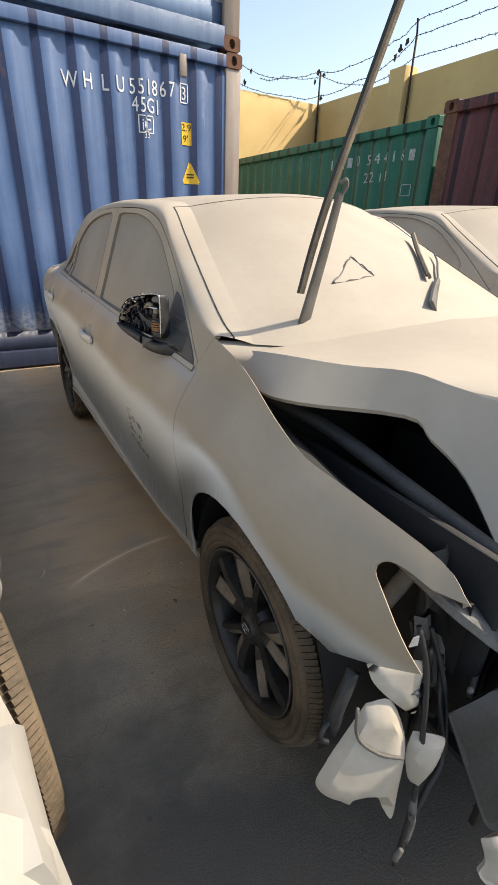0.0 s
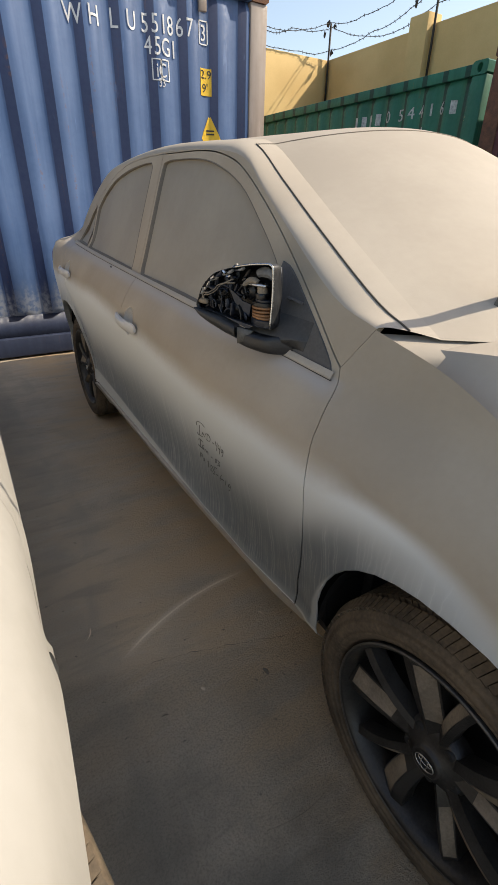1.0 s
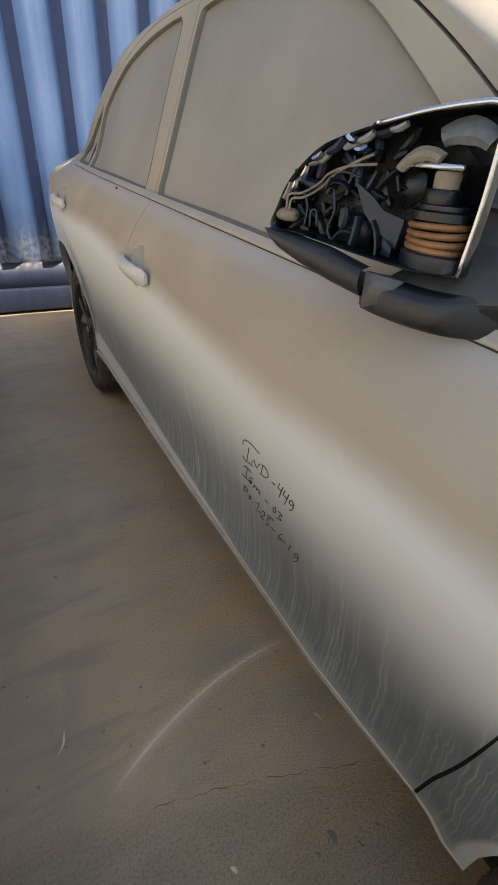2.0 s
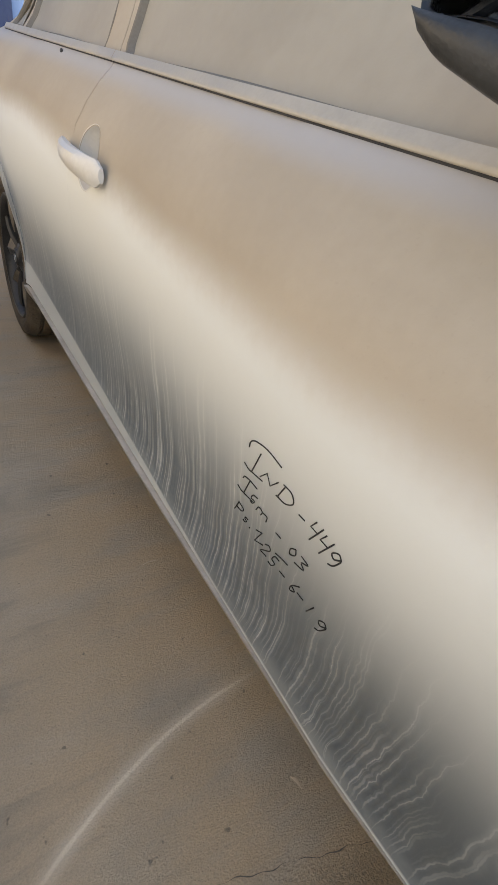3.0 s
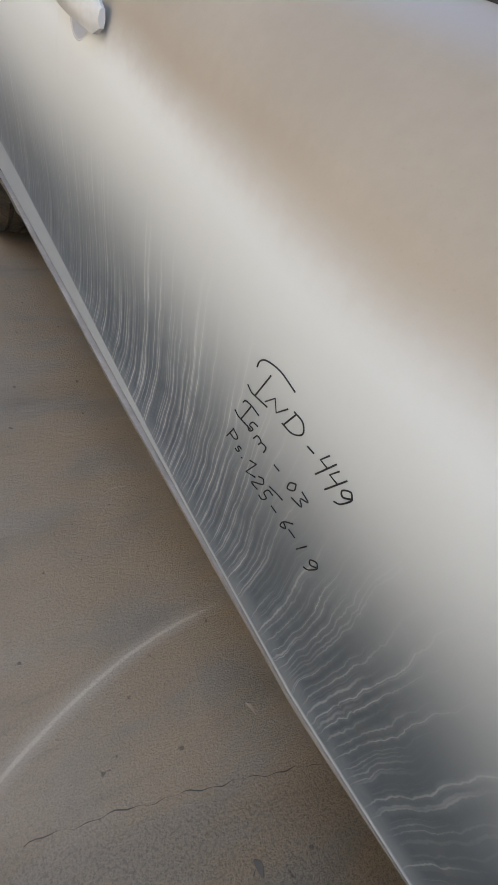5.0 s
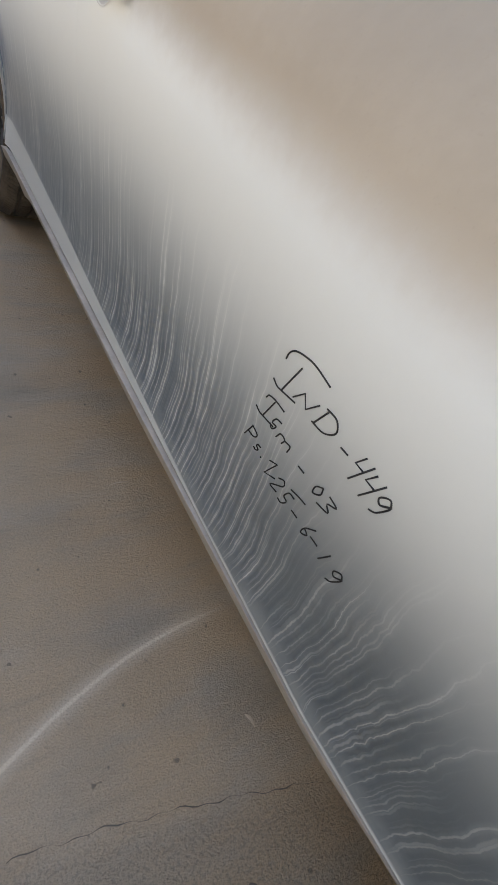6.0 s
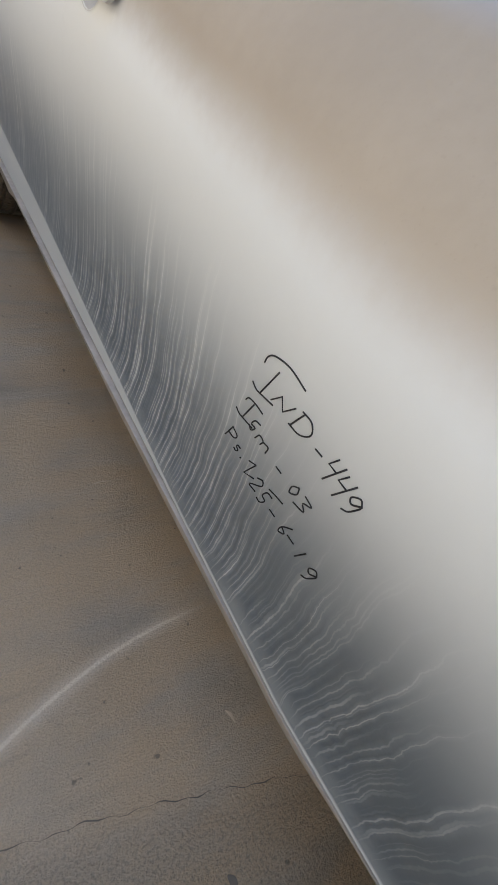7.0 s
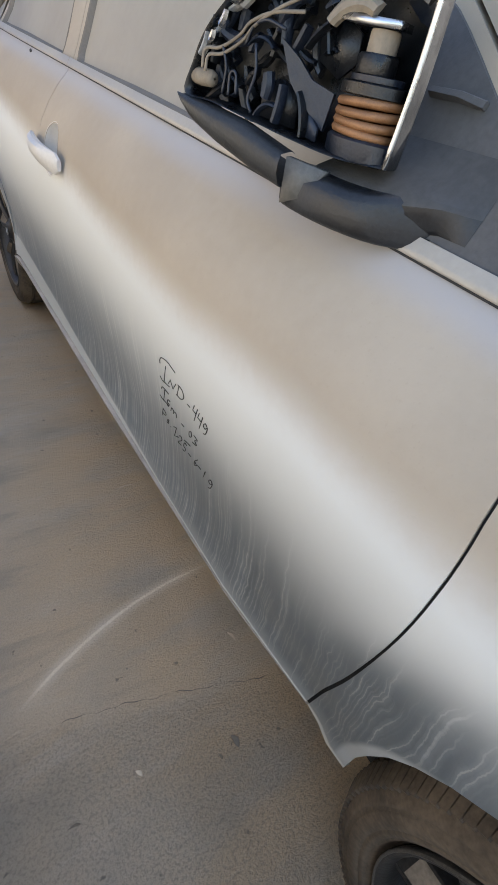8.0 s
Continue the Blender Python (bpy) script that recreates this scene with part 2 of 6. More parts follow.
def container_paint(name, colour, faded, rust_amount=0.5, chalk=0.0, deep=None):
    n = Nodes(name, 0.5)
    v = n.coords()
    big, fine = n.noise(v, 1.6, 5), n.noise(v, 30, 5)
    runs = n.noise(n.coords((14, 14, 0.9)), 1.0, 4, 0.6)
    col = n.mix(n.fit(n.math("ADD", n.math("MULTIPLY", big, 0.5), n.math("MULTIPLY", runs, 0.5)), 0.35, 0.68), colour, faded)
    if deep:  # shade on each fold's flank away from the sun, put into the colour
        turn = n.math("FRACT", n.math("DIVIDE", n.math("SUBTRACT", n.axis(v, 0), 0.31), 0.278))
        flank_shade = n.math("MULTIPLY", n.fit(turn, 0.735, 0.765), n.fit(turn, 1.0, 0.985))
        col = n.mix(n.math("MULTIPLY", flank_shade, 0.93), col, deep)
    # bare, chalky scuffs low on the panels
    scrub = n.math("MULTIPLY", n.fit(n.math("ADD", n.axis(v, 2), n.math("MULTIPLY", runs, 0.7)), 1.05, 0.75), n.fit(fine, 0.35, 0.60, 0.2, 0.8))
    col = n.mix(n.math("MULTIPLY", scrub, chalk), col, (0.36, 0.38, 0.41))
    rust = n.math("MULTIPLY", n.fit(runs, 0.62, 0.74), n.fit(fine, 0.45, 0.62))
    col = n.mix(n.math("MULTIPLY", rust, rust_amount), col, (0.17, 0.075, 0.035))
    scuff = n.fit(n.noise(n.coords((11, 11, 1.6)), 2.2, 4), 0.66, 0.76, 0, 0.22)
    col = n.mix(scuff, col, tuple(min(1, c * 1.6 + 0.05) for c in faded))
    n.set("Base Color", col)
    n.set("Roughness", n.fit(fine, 0.3, 0.7, 0.42, 0.68))
    n.bump(n.math("ADD", big, n.math("MULTIPLY", fine, 0.2)), 0.12, 0.01)
    return n.mat


M_PAINT = dusty_paint()
M_GLASS_DUST = dust_coat("dust on side glass", (0.29, 0.25, 0.195), (0.35, 0.305, 0.24), 0.62)
M_SCREEN_DUST = dust_coat("dust on windscreen", (0.365, 0.315, 0.255), (0.42, 0.368, 0.302), 0.7)
M_PIT = plain("black gap shade", (0.004, 0.004, 0.004), 0.9, 0, 0.2)
M_GAP = plain("near-black inner steel and shade", (0.018, 0.018, 0.019), 0.7, 0, 0.3)
M_FOOT = plain("dusty black foot and fairing shade", (0.017, 0.018, 0.021), 0.42, 0, 0.5, 20)
M_BLACK = plain("dusty black plastic", (0.024, 0.025, 0.027), 0.5, 0, 0.45, 20)
M_GREYPLASTIC = plain("dusty grey plastic", (0.12, 0.115, 0.105), 0.65, 0, 0.35, 15)
M_SAIL = plain("dusty charcoal plastic", (0.085, 0.082, 0.080), 0.6, 0, 0.3, 12)
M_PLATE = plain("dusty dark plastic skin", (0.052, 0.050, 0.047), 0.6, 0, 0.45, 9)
M_TYRE = plain("dusty tyre rubber", (0.125, 0.093, 0.062), 0.88, 0, 0.6, 9)
M_RIM = plain("dark dusty alloy", (0.040, 0.037, 0.034), 0.38, 0.2, 0.55, 14)
M_RIM_EDGE = plain("worn alloy edge", (0.11, 0.10, 0.088), 0.45, 0.3, 0.6, 30)
M_RIM_DUST = plain("dust on alloy", (0.235, 0.190, 0.140), 0.8, 0, 0.4, 14)
M_SCREEN_SEAL = plain("dust-grey screen seal", (0.07, 0.062, 0.052), 0.8, 0, 0.4, 20)
M_SEAL = plain("dusty rubber seal", (0.175, 0.15, 0.12), 0.8, 0, 0.2, 20)
M_CHROME = plain("worn chrome", (0.6, 0.6, 0.6), 0.22, 1.0, 0.15, 20, 0.05)
M_STEEL = plain("grey primer steel", (0.17, 0.172, 0.172), 0.5, 0.3, 0.4, 10)
M_TRIM = plain("dusty belt moulding", (0.38, 0.345, 0.295), 0.45, 0.1, 0.10, 12, 0.05)
M_INK = plain("black marker ink", (0.012, 0.012, 0.014), 0.5, 0, 0.1)
M_SILVER = plain("thinly dusted silver paint", (0.55, 0.53, 0.50), 0.42, 0.05, 0.10, 10, 0.04)
M_SILL = plain("dusty pale sill", (0.52, 0.465, 0.41), 0.50, 0.0, 0.22, 6, 0.05)
M_WHITEPLASTIC = dust_coat("dusty white plastic", (0.42, 0.37, 0.30), (0.56, 0.51, 0.44), 0.6, 6)
M_WHITECAR = dust_coat("dusty white paint", (0.345, 0.33, 0.30), (0.41, 0.395, 0.365), 0.5, 3)
M_FLOOR = concrete()
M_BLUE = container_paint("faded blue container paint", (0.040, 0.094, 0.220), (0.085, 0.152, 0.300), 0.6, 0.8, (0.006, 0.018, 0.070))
M_BLUEDARK = container_paint("dirty blue steel", (0.018, 0.027, 0.06), (0.035, 0.05, 0.095), 0.4)
M_BLUEMID = container_paint("grimy blue rail paint", (0.045, 0.095, 0.20), (0.10, 0.17, 0.29), 0.7)
M_RUSTPOST = container_paint("grey and rusty post", (0.23, 0.18, 0.15), (0.33, 0.28, 0.25), 1.0)
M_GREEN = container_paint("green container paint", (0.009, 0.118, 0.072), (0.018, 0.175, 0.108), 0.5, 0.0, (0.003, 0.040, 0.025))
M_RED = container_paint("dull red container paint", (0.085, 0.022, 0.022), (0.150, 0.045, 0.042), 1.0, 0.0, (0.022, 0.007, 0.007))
M_RUST = plain("rusty casting", (0.16, 0.075, 0.045), 0.85, 0, 0.5, 12)
M_WHITE = plain("worn white lettering", (0.72, 0.73, 0.74), 0.6, 0, 0.15, 30)
M_WORNWHITE = plain("nearly worn-off lettering", (0.46, 0.50, 0.48), 0.7, 0, 0.5, 25)
M_YELLOW = plain("yellow sticker", (0.72, 0.45, 0.03), 0.5, 0, 0.15, 20)
M_WALL = dust_coat("yellow plaster wall", (0.54, 0.365, 0.15), (0.66, 0.465, 0.21), 0.85, 0.9)
M_WIRE = plain("dark rusty wire", (0.05, 0.042, 0.036), 0.7, 0.4, 0.3, 20)
M_COPPER = plain("dusty copper winding", (0.30, 0.145, 0.065), 0.45, 0.3, 0.35, 60)
M_BLUEGREY = plain("dusty blue-grey plastic", (0.013, 0.018, 0.030), 0.40, 0, 0.5, 30)
M_WORKS = plain("black moulded works", (0.006, 0.007, 0.009), 0.33, 0, 0.5, 40)
M_FLANGE = plain("moulding paled for sun", (0.30, 0.29, 0.275), 0.45, 0, 0.35, 30)
M_AMBER = plain("amber plastic", (0.7, 0.22, 0.03), 0.35, 0, 0.2, 20)


# ---- mesh helpers ----
def part(name, bm, material, parent=None, label="", smooth=True):
    me = bpy.data.meshes.new(name)
    bm.to_mesh(me)
    bm.free()
    me.materials.append(material)
    if smooth:
        me.polygons.foreach_set("use_smooth", [True] * len(me.polygons))
    ob = new(name, me)
    if parent is not None:
        ob.parent = parent
    if label:
        ob["label"] = label
    return ob


def sharpen(bm, degrees=35):
    for e in bm.edges:
        if len(e.link_faces) != 2 or e.calc_face_angle(0) > radians(degrees):
            e.smooth = False


def add_box(bm, c, s, m=None, bevel=0.0):
    got = bmesh.ops.create_cube(bm, size=1)
    verts = got["verts"]
    bmesh.ops.scale(bm, vec=s, verts=verts)
    if bevel:
        edges = list({e for v in verts for e in v.link_edges})
        got = bmesh.ops.bevel(bm, geom=edges, offset=bevel, segments=2, affect="EDGES", profile=0.5)
        verts = got["verts"]
    bmesh.ops.transform(bm, matrix=Matrix.Translation(c) @ (m or Matrix.Identity(4)), verts=verts)
    return verts


def box(name, c, s, material, parent=None, bevel=0.004, m=None, label=""):
    bm = bmesh.new()
    add_box(bm, c, s, m, bevel)
    sharpen(bm)
    return part(name, bm, material, parent, label)


def tube(bm, pts, r, n=8, closed=False, r2=None):
    """A round tube through points; r2 tapers it."""
    pts = [Vector(p) for p in pts]
    rings = []
    up = Vector((0.13, 0.27, 0.95))
    for k, p in enumerate(pts):
        a, b = pts[max(k - 1, 0)], pts[min(k + 1, len(pts) - 1)]
        d = (b - a).normalized()
        s = d.cross(up)
        if s.length < 0.05:
            s = d.cross(Vector((1, 0, 0)))
        s.normalize()
        t = s.cross(d)
        rad = r if r2 is None else r + (r2 - r) * k / (len(pts) - 1)
        rings.append([bm.verts.new(p + rad * (math.cos(2 * math.pi * i / n) * s + math.sin(2 * math.pi * i / n) * t)) for i in range(n)])
    for a, b in zip(rings, rings[1:]):
        for i in range(n):
            bm.faces.new((a[i], a[(i + 1) % n], b[(i + 1) % n], b[i]))
    if not closed:
        bm.faces.new(rings[0][::-1])
        bm.faces.new(rings[-1])


def curve_pts(pts, n=6):
    """A smooth line through points (Catmull-Rom), any dimension."""
    p = [np.array(q, float) for q in pts]
    p = [2 * p[0] - p[1]] + p + [2 * p[-1] - p[-2]]
    out = []
    for k in range(1, len(p) - 2):
        a, b, c, d = p[k - 1:k + 3]
        for i in range(n):
            t = i / n
            out.append(0.5 * (2 * b + (c - a) * t + (2 * a - 5 * b + 4 * c - d) * t * t + (3 * b - a - 3 * c + d) * t ** 3))
    out.append(p[-2])
    return [tuple(float(v) for v in q) for q in out]


def inside(poly, x, y):
    hit = False
    for (x0, y0), (x1, y1) in zip(poly, poly[1:] + poly[:1]):
        if (y0 > y) != (y1 > y) and x < (x1 - x0) * (y - y0) / (y1 - y0) + x0:
            hit = not hit
    return hit


def edge_dist(poly, x, y):
    q = np.array(poly)
    a, b = q, np.roll(q, -1, 0)
    d = b - a
    t = np.clip(((x - a[:, 0]) * d[:, 0] + (y - a[:, 1]) * d[:, 1]) / np.maximum((d ** 2).sum(1), 1e-12), 0, 1)
    return float(np.hypot(a[:, 0] + t * d[:, 0] - x, a[:, 1] + t * d[:, 1] - y).min())


def sheet(outer, holes, place, step=0.03, depth=0.02, inward=Vector((1, 0, 0)), rim=None):
    """A curved panel: a flat outline with holes, filled with a fine net, laid on a surface by place(u, v),
    its rims turned in."""
    from mathutils.geometry import delaunay_2d_cdt
    pts, edges = [], []
    for loop in [outer] + holes:
        first = len(pts)
        fine = []
        for (x0, y0), (x1, y1) in zip(loop, loop[1:] + loop[:1]):
            k = max(1, int(math.hypot(x1 - x0, y1 - y0) / step + 0.5))
            fine += [(x0 + (x1 - x0) * i / k, y0 + (y1 - y0) * i / k) for i in range(k)]
        pts += fine
        edges += [(first + i, first + (i + 1) % len(fine)) for i in range(len(fine))]
    x0, x1 = min(p[0] for p in outer), max(p[0] for p in outer)
    y0, y1 = min(p[1] for p in outer), max(p[1] for p in outer)
    for i in range(int((x1 - x0) / step) + 1):
        for j in range(int((y1 - y0) / step) + 1):
            x, y = x0 + (i + 0.5 * (j % 2)) * step, y0 + (j + 0.5) * step
            if inside(outer, x, y) and not any(inside(h, x, y) for h in holes):
                if min(edge_dist(l, x, y) for l in [outer] + holes) > step * 0.45:
                    pts.append((x, y))
    got = delaunay_2d_cdt([Vector(p) for p in pts], edges, [], 0, 1e-5)
    bm = bmesh.new()
    verts = [bm.verts.new(place(p.x, p.y)) for p in got[0]]
    for f in got[2]:
        cx, cy = sum(got[0][i].x for i in f) / len(f), sum(got[0][i].y for i in f) / len(f)
        if inside(outer, cx, cy) and not any(inside(h, cx, cy) for h in holes):
            bm.faces.new([verts[i] for i in f])
    for v in [v for v in bm.verts if not v.link_faces]:
        bm.verts.remove(v)
    if depth:
        border = [e for e in bm.edges if len(e.link_faces) == 1]
        ext = bmesh.ops.extrude_edge_only(bm, edges=border)
        vs = [g for g in ext["geom"] if isinstance(g, bmesh.types.BMVert)]
        bmesh.ops.translate(bm, vec=rim if rim is not None else inward * depth, verts=vs)
    bmesh.ops.recalc_face_normals(bm, faces=bm.faces)
    bm.faces.ensure_lookup_table()
    flip = sum(f.normal.dot(inward) * f.calc_area() for f in bm.faces)
    if flip > 0:
        bmesh.ops.reverse_faces(bm, faces=bm.faces)
    sharpen(bm, 40)
    return bm


def grid_mesh(rows, closed=False):
    """A mesh from rows of points."""
    bm = bmesh.new()
    vs = [[bm.verts.new(p) for p in r] for r in rows]
    for a, b in zip(vs, vs[1:]):
        for i in range(len(a) - (0 if closed else 1)):
            k = (i + 1) % len(a)
            bm.faces.new((a[i], a[k], b[k], b[i]))
    return bm


def lathe(bm, prof, n=48, axis="x"):
    """Turns a profile of (offset along the axle, radius) round the x axis."""
    rings = []
    for o, r in prof:
        rings.append([bm.verts.new((o, r * math.cos(2 * math.pi * i / n), r * math.sin(2 * math.pi * i / n))) for i in range(n)])
    for a, b in zip(rings, rings[1:]):
        for i in range(n):
            bm.faces.new((a[i], a[(i + 1) % n], b[(i + 1) % n], b[i]))
    return rings


def thing(name, at, label, category, group="", kind=""):
    ob = new(name)
    ob.matrix_basis = at if isinstance(at, Matrix) else Matrix.Translation(at)
    return tagged(ob, label, category, group, kind)


def letters(name, words, size, m, material, parent, depth=0.0015):
    c = bpy.data.curves.new(name, "FONT")
    c.body, c.size, c.extrude, c.align_x = words, size, depth, "CENTER"
    c.resolution_u = 3
    tmp = bpy.data.objects.new(name, c)
    me = bpy.data.meshes.new_from_object(tmp)
    bpy.data.objects.remove(tmp)
    me.materials.append(material)
    ob = new(name, me)
    ob.parent = parent
    ob.matrix_basis = m
    return ob


# ---- ground ----
bm = bmesh.new()
xs = [-400, -30, -6, -3, -1.6, -0.6, 1, 3, 8, 30, 400]
grid = [[bm.verts.new((x, y, 0)) for x in xs] for y in (-400, -30, -4, 0, 1.5, 3, 4.5, 8, 14, 40, 400)]
for a, b in zip(grid, grid[1:]):
    for i in range(len(xs) - 1):
        bm.faces.new((a[i], a[i + 1], b[i + 1], b[i]))
ground = tagged(part("ground", bm, M_FLOOR), "dusty grey concrete yard with brown stains and scuffs", "ground", kind="structure")


# ---- shipping containers ----
def corrugated(length, height, pitch=0.278, deep=0.036, first=0.13):
    """A wall of folded steel along x, facing -y, its outer folds at y = 0."""
    pts, x = [(0.0, 0.0)], first
    while x < length - pitch:
        pts += [(x + 0.072, 0), (x + 0.140, deep), (x + 0.210, deep), (x + pitch, 0)]
        x += pitch
    pts.append((length, 0.0))
    rows = []
    for z, open_ in ((0, 0.0), (0.045, 1.0), (height * 0.33, 1.0), (height * 0.66, 1.0), (height - 0.07, 1.0), (height, 0.0)):
        rows.append([(px, deep + (py - deep) * open_, z) for px, py in pts])
    bm = grid_mesh(rows)
    sharpen(bm, 20)
    return bm


def casting(bm, c, sx, sy):
    """A corner block with an oval hole in its face, built as a ring of steel."""
    hw, hh = 0.089, 0.059
    holes = [(0.032 * math.cos(a), 0.040 * math.sin(a)) for a in [2 * math.pi * k / 12 for k in range(12)]]
    outer = [(hw * max(-1, min(1, 1.5 * math.cos(a))), hh * max(-1, min(1, 1.5 * math.sin(a)))) for a in [2 * math.pi * k / 12 for k in range(12)]]
    ring = []
    for pts, y in ((outer, 0.16), (outer, 0.0), (holes, 0.0), (holes, 0.06)):
        ring.append([bm.verts.new((c[0] + px, c[1] + y, c[2] + pz)) for px, pz in pts])
    for a, b in zip(ring, ring[1:]):
        for i in range(12):
            bm.faces.new((a[i], a[(i + 1) % 12], b[(i + 1) % 12], b[i]))
    bm.faces.new(ring[-1])


def container(at, length, height, paint, dark, post, label, stamp=0):
    """Local x runs along the long side that is seen (facing -y), y into the container."""
    root = thing("shipping_container", at, label, "shipping container")
    w = 2.438
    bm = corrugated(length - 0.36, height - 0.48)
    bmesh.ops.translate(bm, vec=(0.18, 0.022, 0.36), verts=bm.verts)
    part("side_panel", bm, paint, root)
    box("kick_panel", (length / 2, 0.066, 0.27), (length - 0.36, 0.016, 0.182), dark if paint is M_BLUE else paint, root, 0)
    box("back_panel", (length / 2, w - 0.04, height / 2), (length - 0.2, 0.03, height - 0.2), paint, root)
    box("roof_panel", (length / 2, w / 2, height - 0.03), (length - 0.1, w - 0.1, 0.02), paint, root)
    for x in (0.06, length - 0.06):
        box("end_panel", (x, w / 2, height / 2), (0.03, w - 0.2, height - 0.2), paint, root)
    box("top_rail", (length / 2, 0.03, height - 0.07), (length - 0.34, 0.06, 0.10), paint, root, 0.008)
    box("bottom_rail", (length / 2, 0.035, 0.10), (length - 0.34, 0.07, 0.16), dark, root, 0.008)
    box("bottom_rail", (length / 2, w - 0.035, 0.10), (length - 0.34, 0.07, 0.16), dark, root, 0.008)
    box("floor_panel", (length / 2, w / 2, 0.13), (length - 0.3, w - 0.2, 0.05), dark, root, 0)
    for x in (0.09, length - 0.09):
        for y in (0.08, w - 0.08):
            box("corner_post", (x, y, height / 2), (0.17, 0.14, height - 0.236), post, root, 0.012)
        for z in (0.059, height - 0.059):
            bm = bmesh.new()
            casting(bm, (x, 0.0, z), 1, 1)
            bmesh.ops.recalc_face_normals(bm, faces=bm.faces)
            sharpen(bm)
            part("corner_casting", bm, M_RUST if post is not M_GREEN else post, root)
            box("corner_casting", (x, w - 0.08, z), (0.178, 0.162, 0.118), post, root, 0.01)
    return root


BLUE_X, BLUE_Y, BLUE_H = 1.40, 5.86, 2.896
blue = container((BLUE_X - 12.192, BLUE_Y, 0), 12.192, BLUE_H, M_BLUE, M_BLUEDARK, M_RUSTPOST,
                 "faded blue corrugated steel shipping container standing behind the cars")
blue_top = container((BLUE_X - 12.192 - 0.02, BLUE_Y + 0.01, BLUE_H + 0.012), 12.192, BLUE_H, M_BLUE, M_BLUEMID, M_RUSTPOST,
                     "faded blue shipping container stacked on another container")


def blue_mark(words, x, z, size, material=M_WHITE):
    m = pose(x - (BLUE_X - 12.192), 0.0185, z, 90)
    return letters("lettering", words, size, m @ Matrix.Diagonal((.70, .95, 1, 1)), material, blue)


for ch, x in zip("WHLU551867", (-.268, -.116, .035, .171, .285, .360, .430, .497, .577, .656)):
    blue_mark(ch, x, 2.413 + 0.055 * (x + 0.268), 0.180)
blue_mark("3", .790, 2.462, 0.16)
for ch, x in zip("45G1", (.302, .372, .445, .520)):
    blue_mark(ch, x, 2.312, 0.175)
blue_mark("iC", .395, 2.170, 0.14)
blue_mark("33", .396, 2.107, 0.085)


def outline_box(parent, x0, x1, z0, z1, y, material, w=0.008):
    for c, s in (((x0, z0), (x1, z0)), ((x0, z1), (x1, z1)), ((x0, z0), (x0, z1)), ((x1, z0), (x1, z1))):
        box("lettering_frame", ((c[0] + s[0]) / 2, y, (c[1] + s[1]) / 2), (abs(s[0] - c[0]) + w, 0.003, abs(s[1] - c[1]) + w), material, parent, 0)


off = 12.192 - BLUE_X
outline_box(blue, .750 + off, .830 + off, 2.440, 2.590, 0.0185, M_WHITE)
outline_box(blue, .325 + off, .465 + off, 2.150, 2.285, 0.0185, M_WHITE)
outline_box(blue, .393 + off, .397 + off, 2.150, 2.285, 0.0185, M_WHITE)
box("height_sticker", (.809 + off, 0.0185, 2.188), (0.105, 0.003, 0.19), M_YELLOW, blue, 0)
letters("sticker_lettering", "2.9", 0.085, pose(.809 + off, 0.0165, 2.213, 90), M_INK, blue)
letters("sticker_lettering", "9'", 0.085, pose(.800 + off, 0.0165, 2.118, 90), M_INK, blue)
bm = bmesh.new()
tri = [bm.verts.new((.745 + off, 0.0185, 1.755)), bm.verts.new((.945 + off, 0.0185, 1.755)), bm.verts.new((.840 + off, 0.0185, 1.965))]
bm.faces.new(tri)
bmesh.ops.bevel(bm, geom=bm.verts[:], offset=0.02, segments=3, affect="VERTICES")
part("warning_sticker", bm, M_YELLOW, blue, "yellow triangular warning sticker")
for z in (1.815, 1.84):
    box("sticker_text_bar", (.842 + off, 0.0165, z), (0.07, 0.002, 0.012), M_INK, blue, 0)
box("vent_cover", (.770 + off, 0.012, 2.72), (0.07, 0.03, 0.17), M_RUSTPOST, blue, 0.006)

# green and red containers along the far side, seen end on to the row; their long sides face -x
green = container(pose(3.56, 11.24, 0, 0, 0, -90), 6.058, 2.591, M_GREEN, M_GREEN, M_GREEN,
                  "green corrugated steel shipping container with worn white lettering")
red = container(pose(3.42, 5.02, 0, 0, 0, -90), 6.058, 2.66, M_RED, M_RED, M_RUST,
                "dull red rusty corrugated shipping container")
# lettering on the green container: local x = 11.24 - y
for ch, y in zip("054416", (6.48, 6.30, 6.12, 5.98, 5.83, 5.69)):
    letters("lettering", ch, 0.17, pose(11.24 - y, 0.0185, 2.19, 90), M_WORNWHITE, green)
for y in (7.05, 6.92, 6.79, 6.66, 5.54):
    box("lettering_bar", (11.24 - y, 0.0185, 2.24), (0.06, 0.002, 0.12), M_WORNWHITE, green, 0)
for ch, y in zip("22", (6.32, 6.18)):
    letters("lettering", ch, 0.17, pose(11.24 - y, 0.0185, 1.98, 90), M_WORNWHITE, green)
letters("lettering", "1", 0.17, pose(11.24 - 5.92, 0.0185, 1.98, 90), M_WORNWHITE, green)
box("lettering_bar", (11.24 - 6.05, 0.0185, 2.03), (0.02, 0.002, 0.1), M_WORNWHITE, green, 0)
outline_box(green, 11.24 - 5.62, 11.24 - 5.50, 1.80, 1.92, 0.0185, M_WORNWHITE)


